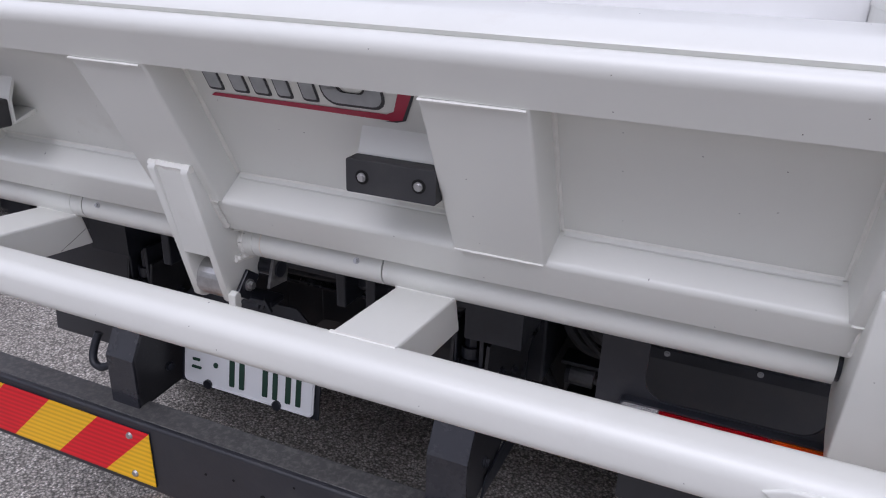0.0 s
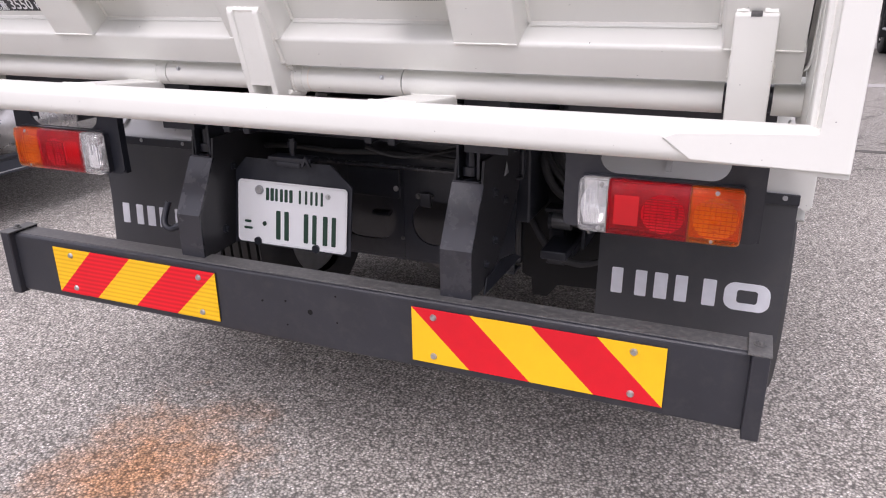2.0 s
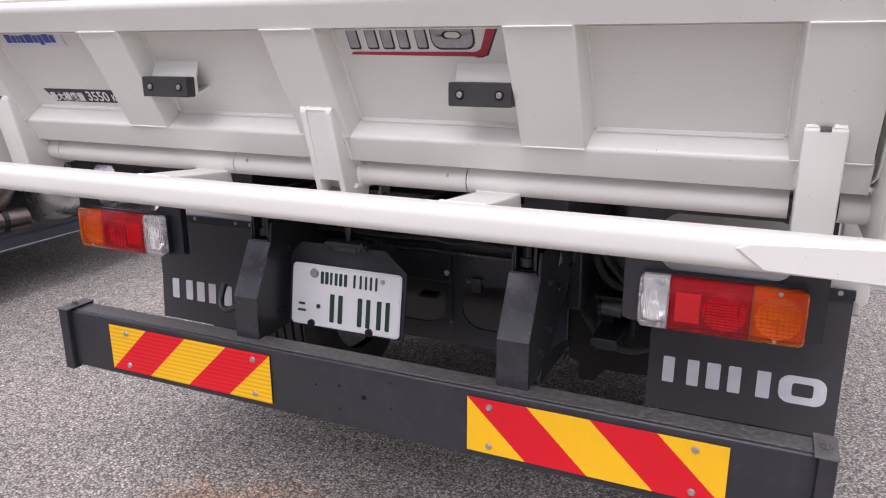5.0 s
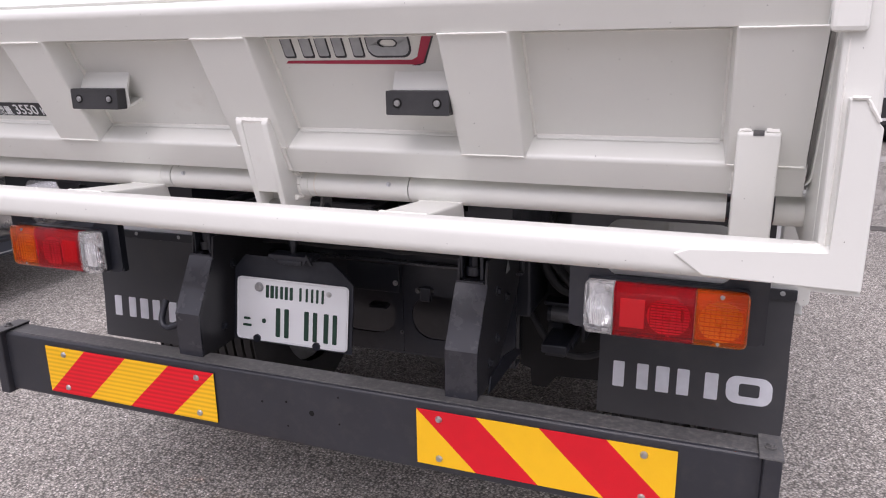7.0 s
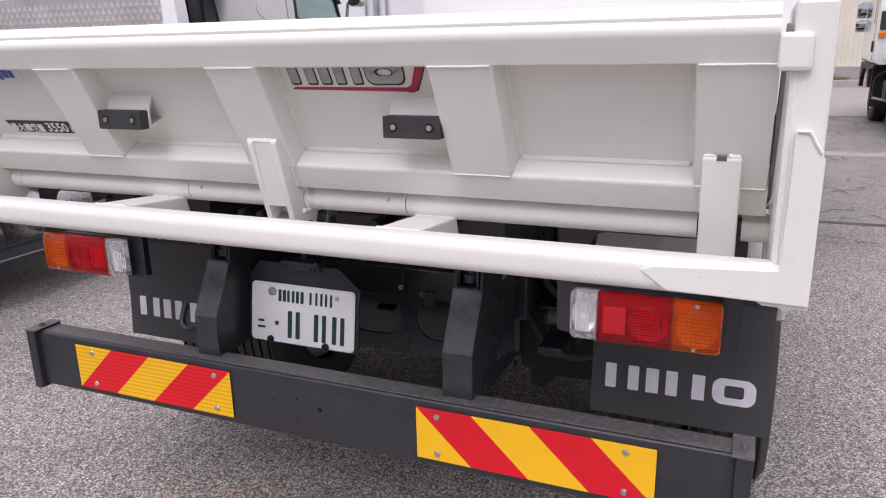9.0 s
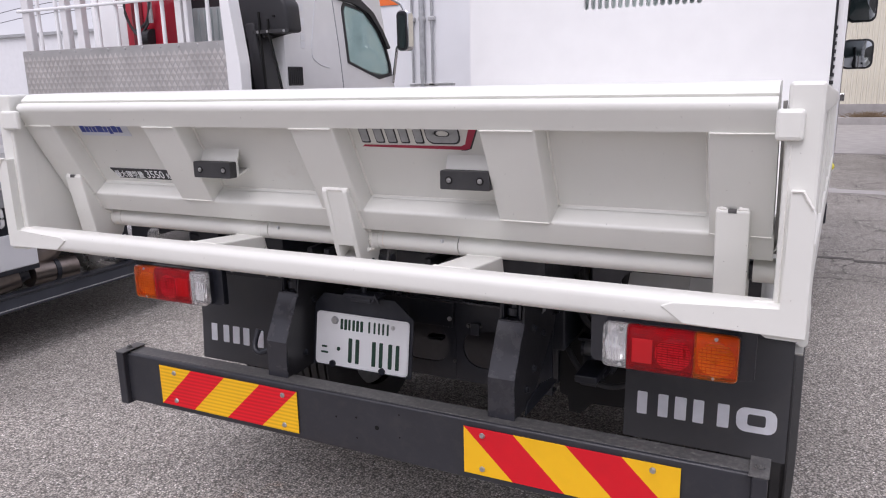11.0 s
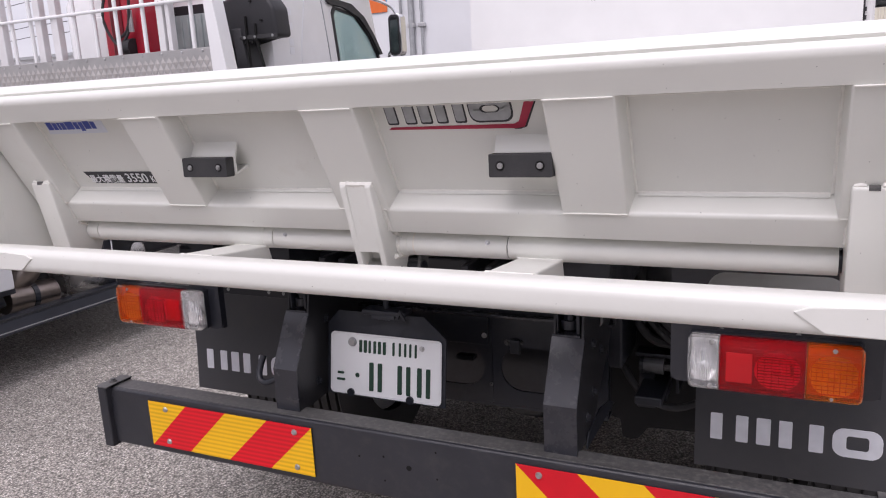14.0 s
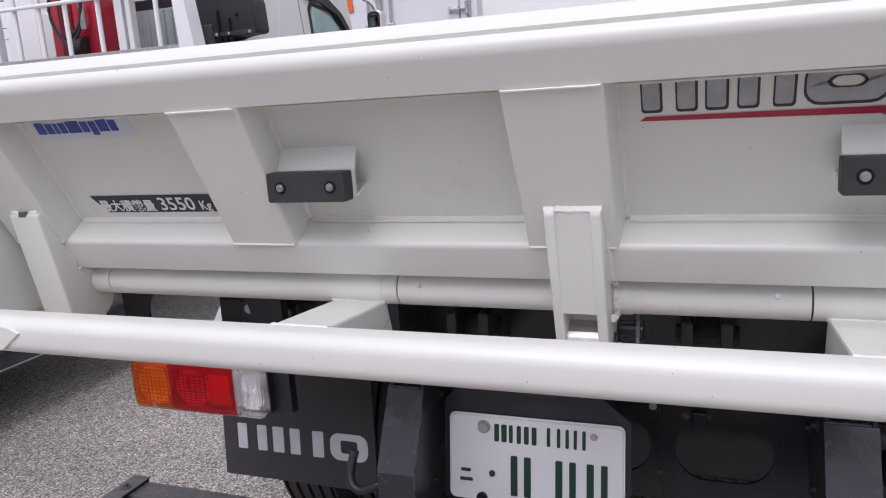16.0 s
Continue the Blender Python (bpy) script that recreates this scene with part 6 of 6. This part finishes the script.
part("graphic", box(-4.70, -4.31, 7.990, 8.0, 2.575, 3.70), BLUEP, van)
bm = prism("y", [(-4.505 + 0.205 * math.cos(radians(a)), max(2.575, 2.63 + 0.205 * math.sin(radians(a)))) for a in range(-15, 196, 10)], 7.984, 7.989)
part("graphic_disc", bm, ORNG, van)
part("door_edge", box(-4.12, -4.08, 7.97, 8.0, 1.0, 3.7, 0.004), VANW, van)
for x, r in ((-4.085, 0.016), (-3.925, 0.04), (-3.77, 0.018)):
    rod = part("lock_rod", cyl((x, 7.96, 1.05), (x, 7.96, 3.65), r, 12), GREY, van)
    for z in (1.45, 2.36, 3.2):
        part("rod_clamp", box(x - 0.05, x + 0.05, 7.93, 7.999, z - 0.03, z + 0.03, 0.01), STEEL, rod)
part("door_seal", box(-2.862, -2.835, 7.988, 7.999, 1.02, 3.66, 0.003), GREY, van)
part("corner_post", box(-2.735, -2.695, 7.975, 7.999, 1.02, 3.68, 0.006), GREY, van)
for z in (1.85, 2.475, 3.1):
    hinge = part("hinge", box(-2.99, -2.74, 7.955, 7.987, z - 0.012, z + 0.012, 0.004), STEEL, van)
    part("hinge_plate", box(-2.765, -2.725, 7.950, 7.974, z - 0.07, z + 0.09, 0.006), GREY, hinge)
    for x in (-2.975, -2.86):
        part("hinge_strap", box(x, x + 0.018, 7.950, 7.986, z - 0.05, z + 0.04, 0.003), STEEL, hinge)
part("handle", box(-4.05, -3.42, 7.93, 7.96, 1.44, 1.48, 0.008), STEEL, van)
part("van_bumper", box(-5.5, -2.7, 7.95, 8.1, 0.5, 0.65, 0.01), BLACK, van)
part("van_chassis", box(-5.0, -3.5, 8.0, 15.0, 0.6, 0.98), BLACK, van)
part("van_cab", box(-5.3, -3.1, 13.6, 15.2, 0.7, 2.7, 0.1, 3), CABW, van)
for y in (9.2, 14.2):
    for x in (-3.2, -5.25):
        wheel(van, x, y, 0.42, 0.42, 0.26, 1)


# ---- other parked trucks ----
def parked_truck(name, label, x, y, turn):
    t = thing(name, label, "truck")
    part("chassis", box(-0.45, 0.45, -2.8, 2.8, 0.62, 0.90, 0.01), BLACK, t)
    c = part("cab", prism("x", [(0.9, 0.75), (0.9, 2.45), (1.05, 2.6), (2.2, 2.6), (2.55, 1.6), (2.65, 0.9), (2.6, 0.6), (1.2, 0.6)], -1.1, 1.1, 0.05, 3), CABW, t, smooth=True)
    part("windscreen", prism("x", [(2.30, 2.38), (2.57, 1.62), (2.62, 1.62), (2.34, 2.40)], -0.95, 0.95), GLASS, c)
    part("side_window", box(-1.106, 1.106, 1.35, 2.2, 1.65, 2.25, 0.01), GLASS, c)
    part("front_bumper", box(-1.12, 1.12, 2.55, 2.78, 0.38, 0.75, 0.04, 3), CABW, t)
    part("grille", box(-0.8, 0.8, 2.62, 2.70, 0.85, 1.20, 0.02), PLASB, t)
    for sx in (-0.8, 0.8):
        part("headlamp", box(sx - 0.16, sx + 0.16, 2.70, 2.79, 0.52, 0.68, 0.03), CLEAR, t)
        for mz, mh in ((1.84, 0.30), (1.56, 0.22)):
            mirror(t, sx * 1.81, 2.36, mz, 0.24, mh, CHROME, "chrome-backed door mirror")
        part("mirror_arm", hose([(sx * 1.36, 2.2, 2.2), (sx * 1.62, 2.3, 2.1), (sx * 1.66, 2.34, 1.5), (sx * 1.37, 2.3, 1.3)], 0.018), PLASB, t)
    part("load_bed", box(-1.1, 1.1, -2.9, 0.75, 0.95, 1.4, 0.02), CABW, t)
    for wy in (-1.8, 1.9):
        for sx in (-0.95, 0.95):
            wheel(t, sx, wy, 0.43, 0.43, 0.27, 1)
    t.matrix_world = pose(x, y, 0, 0, 0, turn)
    return t




def tank_lorry():
    """A lorry facing away: cab, bare black chassis behind it, white fenders and a rounded white tank."""
    t = thing("parked_truck", "white tank lorry with chrome mirrors and black chassis, seen from behind", "truck")
    x0, x1, back = 2.665, 4.78, 12.22
    shell = part("cab", prism("y", rounded(x0, x1, 0.985, 2.75, 0.07, 5), back, 14.0, 0.03, 3), CABW, t, "white lorry cab", smooth=True)
    part("back_panel", prism("y", rounded(x0 + 0.15, x1 - 0.15, 1.16, 2.62, 0.05, 4), back - 0.02, back - 0.002, 0.008), CABW, shell)
    vent = part("cab_vent", prism("y", rounded(x0 + 0.015, x0 + 0.128, 1.515, 1.79, 0.012), back - 0.03, back - 0.001), PLASB, shell, "black slatted air vent")
    for i in range(6):
        part("vent_slat", box(x0 + 0.025, x0 + 0.118, back - 0.037, back - 0.031, 1.535 + i * 0.042, 1.553 + i * 0.042), RUBBER, vent)
    part("marker_lamp", box(x0 + 0.008, x0 + 0.108, back - 0.045, back - 0.001, 1.394, 1.478, 0.008), AMBD, shell, "amber marker lamp")
    part("door_gap", box(x0 - 0.003, x0 + 0.001, 12.55, 12.57, 1.05, 2.45), PLASB, shell)
    part("door_handle", box(x0 - 0.02, x0 - 0.001, 12.60, 12.68, 1.17, 1.34, 0.008), PLASB, shell)
    part("door_window", box(x0 - 0.004, x0 - 0.001, 12.75, 13.75, 1.62, 2.30), GLASS, shell)
    part("grab_handle", hose([(x0 + 0.20, back - 0.02, 1.50), (x0 + 0.22, back - 0.09, 1.54), (x0 + 0.30, back - 0.09, 1.84), (x0 + 0.31, back - 0.02, 1.88)], 0.018), PALEG, shell)
    part("grab_handle", hose([(x0 + 0.185, back - 0.02, 1.44), (x0 + 0.20, back - 0.08, 1.46), (x0 + 0.24, back - 0.08, 1.62), (x0 + 0.25, back - 0.02, 1.64)], 0.014), PALEG, shell)
    part("cab_skirt", prism("x", [(12.25, 0.985), (13.95, 0.985), (13.95, 0.55), (13.83, 0.56), (13.78, 0.75), (13.58, 0.90), (13.2, 0.90), (12.98, 0.80), (12.90, 0.62), (12.82, 0.60), (12.80, 0.90), (12.4, 0.93)], x0 + 0.01, x0 + 0.07, 0.008), PLASB, t)
    for mz, mh in ((1.858, 0.278), (1.592, 0.211)):
        m = mirror(t, 2.660, 14.2, mz, 0.243, mh, CHROME, "chrome-backed door mirror", lean=0.15)
        part("mirror_stalk", hose([(2.75, 14.24, mz), (2.83, 14.24, mz), (2.87, 14.20, mz + 0.02)], 0.011), PLASB, m)
    part("mirror_arm", hose([(x0 + 0.10, 14.0, 2.45), (2.84, 14.18, 2.30), (2.855, 14.22, 1.85), (2.88, 14.18, 1.62), (x0 + 0.20, 14.0, 1.45)], 0.016), PLASB, t)
    # wheels, single in front and twin behind
    for y, xs in ((13.38, (2.95, 4.50)), (11.02, (2.925, 3.18, 4.27, 4.525))):
        for x in xs:
            side = -1 if x < 3.7 else 1
            rim = wheel(t, x, y, 0.40, 0.40, 0.24, side)[1]
            if x in (xs[0], xs[-1]):
                part("hub", cyl((x + side * 0.085, y, 0.40), (x + side * 0.118, y, 0.40), 0.215, 28, 0.20), SILV, rim, "bright steel wheel disc")
                part("hub_cap", cyl((x + side * 0.118, y, 0.40), (x + side * 0.16, y, 0.40), 0.075, 18, 0.06), STEEL, rim)
                for k in range(6):
                    a = k * math.pi / 3
                    bolt((x + side * 0.118, y + 0.125 * math.cos(a), 0.40 + 0.125 * math.sin(a)), (side, 0, 0), 0.02, 0.02, rim, "wheel_nut", STEEL)
                for k in range(8):
                    a = (k + 0.5) * math.pi / 4
                    part("disc_hole", cyl((x + side * 0.112, y + 0.172 * math.cos(a), 0.40 + 0.172 * math.sin(a)), (x + side * 0.121, y + 0.172 * math.cos(a), 0.40 + 0.172 * math.sin(a)), 0.026, 10), HOLEB, rim)
    for x in (3.30, 4.10):
        part("chassis_rail", box(x - 0.04, x + 0.04, 9.9, 14.0, 0.62, 0.86, 0.008), NEARBLK, t)
    for y in (10.1, 11.8, 12.9):
        part("cross_member", box(3.26, 4.14, y, y + 0.10, 0.64, 0.84), NEARBLK, t)
    part("axle", cyl((3.0, 11.02, 0.40), (4.45, 11.02, 0.40), 0.09, 16), NEARBLK, t)
    part("axle", cyl((3.0, 13.38, 0.40), (4.45, 13.38, 0.40), 0.06, 16), NEARBLK, t)
    # added sheet that fills in the dark below the lorry's cab
    part("inner_guard", box(2.86, 4.60, 12.62, 12.66, 0.30, 0.98, 0.01), NEARBLK, t)
    part("front_guard", prism("x", [(12.86, 0.30), (12.80, 0.62), (12.90, 0.86), (13.10, 0.95), (13.10, 0.98), (12.70, 0.98), (12.70, 0.30)], 2.72, 3.10, 0.01), PLASB, t)
    part("gearbox", box(3.36, 4.04, 11.4, 12.8, 0.35, 0.95, 0.06, 3), NEARBLK, t)
    part("battery_box", box(2.84, 3.24, 11.95, 12.32, 0.46, 0.74, 0.015), PLASB, t, "black battery box under the chassis")
    part("step_bar", cyl((2.735, 12.45, 0.455), (3.06, 12.02, 0.40), 0.020, 12), GREY, t)
    part("step_hoop", hose([(2.735, 12.45, 0.45), (2.735, 12.45, 0.70), (2.79, 12.38, 0.83), (2.93, 12.22, 0.90), (3.03, 12.06, 0.90)], 0.018), PLASB, t)
    for i in range(5):
        part("bellows_ring", cyl((3.02 + i * 0.035, 11.86, 0.86 + i * 0.022), (3.045 + i * 0.035, 11.86, 0.875 + i * 0.022), 0.085, 14), GREY, t)
    part("air_hose", hose([(3.20, 11.9, 0.95), (3.05, 11.8, 0.80), (3.12, 11.7, 0.62), (3.3, 11.7, 0.60)], 0.02), RUBBER, t)
    part("front_apron", prism("y", rounded(2.75, 4.70, 1.045, 1.175, 0.05, 5), 11.30, 12.05, 0.02, 3), CABW, t, "rounded white platform behind the cab", smooth=True)
    for a, b in ((2.765, 3.36), (4.09, 4.685)):
        hood = [(10.58, 0.655), (10.58, 0.93), (10.62, 0.975), (11.45, 0.975), (11.50, 0.93), (11.50, 0.72), (11.47, 0.72), (11.47, 0.92), (11.42, 0.945), (10.64, 0.945), (10.61, 0.92), (10.61, 0.655)]
        guard = part("fender", prism("x", hood, a, b, 0.006), CABW, t, "white steel rear fender")
        part("fender_back", prism("y", [(a, 0.655), (a + 0.03, 0.94), (b, 0.94), (b, 0.655)], 10.60, 10.607), CABW, guard)
        flap = part("mud_flap", box(a + 0.035, b, 10.585, 10.60, 0.275, 0.652, 0.004), RUBBER, t)
        for k in range(5):
            part("flap_mark", box(a + 0.10 + k * 0.075, a + 0.155 + k * 0.075, 10.582, 10.5845, 0.335, 0.375), PALEG, flap)
    tank = part("tank", prism("x", [(10.75 + 0.95 * math.cos(k * math.pi / 16), 1.72 + 0.58 * math.sin(k * math.pi / 16)) for k in range(32)], 2.95, 4.55, 0.14, 5), CABW, t, "rounded glossy white tank", smooth=True)
    part("tank_cradle", box(3.2, 4.2, 10.2, 11.4, 0.86, 1.20, 0.02), NEARBLK, tank)


tank_lorry()
parked_truck("parked_truck", "white lorry parked far off behind the crane truck", -14.5, 9.0, 170)

# utility poles and wires
pole = thing("utility_pole", "slim grey utility pole with wires behind the yard", "pole")
part("shaft", cyl((-36.75, 30, 0), (-36.85, 30, 13), 0.19, 12, 0.13), GREY, pole)
for z in (8.0, 8.9):
    part("cross_arm", box(-37.9, -35.7, 29.9, 30.0, z, z + 0.12), GREY, pole)
for x in (-37.7, -37.2, -36.3, -35.9):
    part("insulator", cyl((x, 29.95, 8.12), (x, 29.95, 8.36), 0.05, 10), CABW, pole)
for i, z in enumerate((8.6, 7.6, 6.2, 5.6)):
    part("wire", hose([(-90, 40, z + 1.6), (-60, 34, z - 0.1), (-36.8, 29.9, z + 0.4), (-10, 34, z - 0.7), (30, 42, z + 0.6)], 0.02, 5), RUBBER, pole)

low_hall = thing("far_hall", "low pale hall with a flat roof beyond the yard", "building")
part("wall", box(-75, -40, 44, 56, 0, 6.1), VANW, low_hall)
part("roof", box(-75.4, -39.6, 43.7, 56.3, 6.1, 6.35), GREY, low_hall)
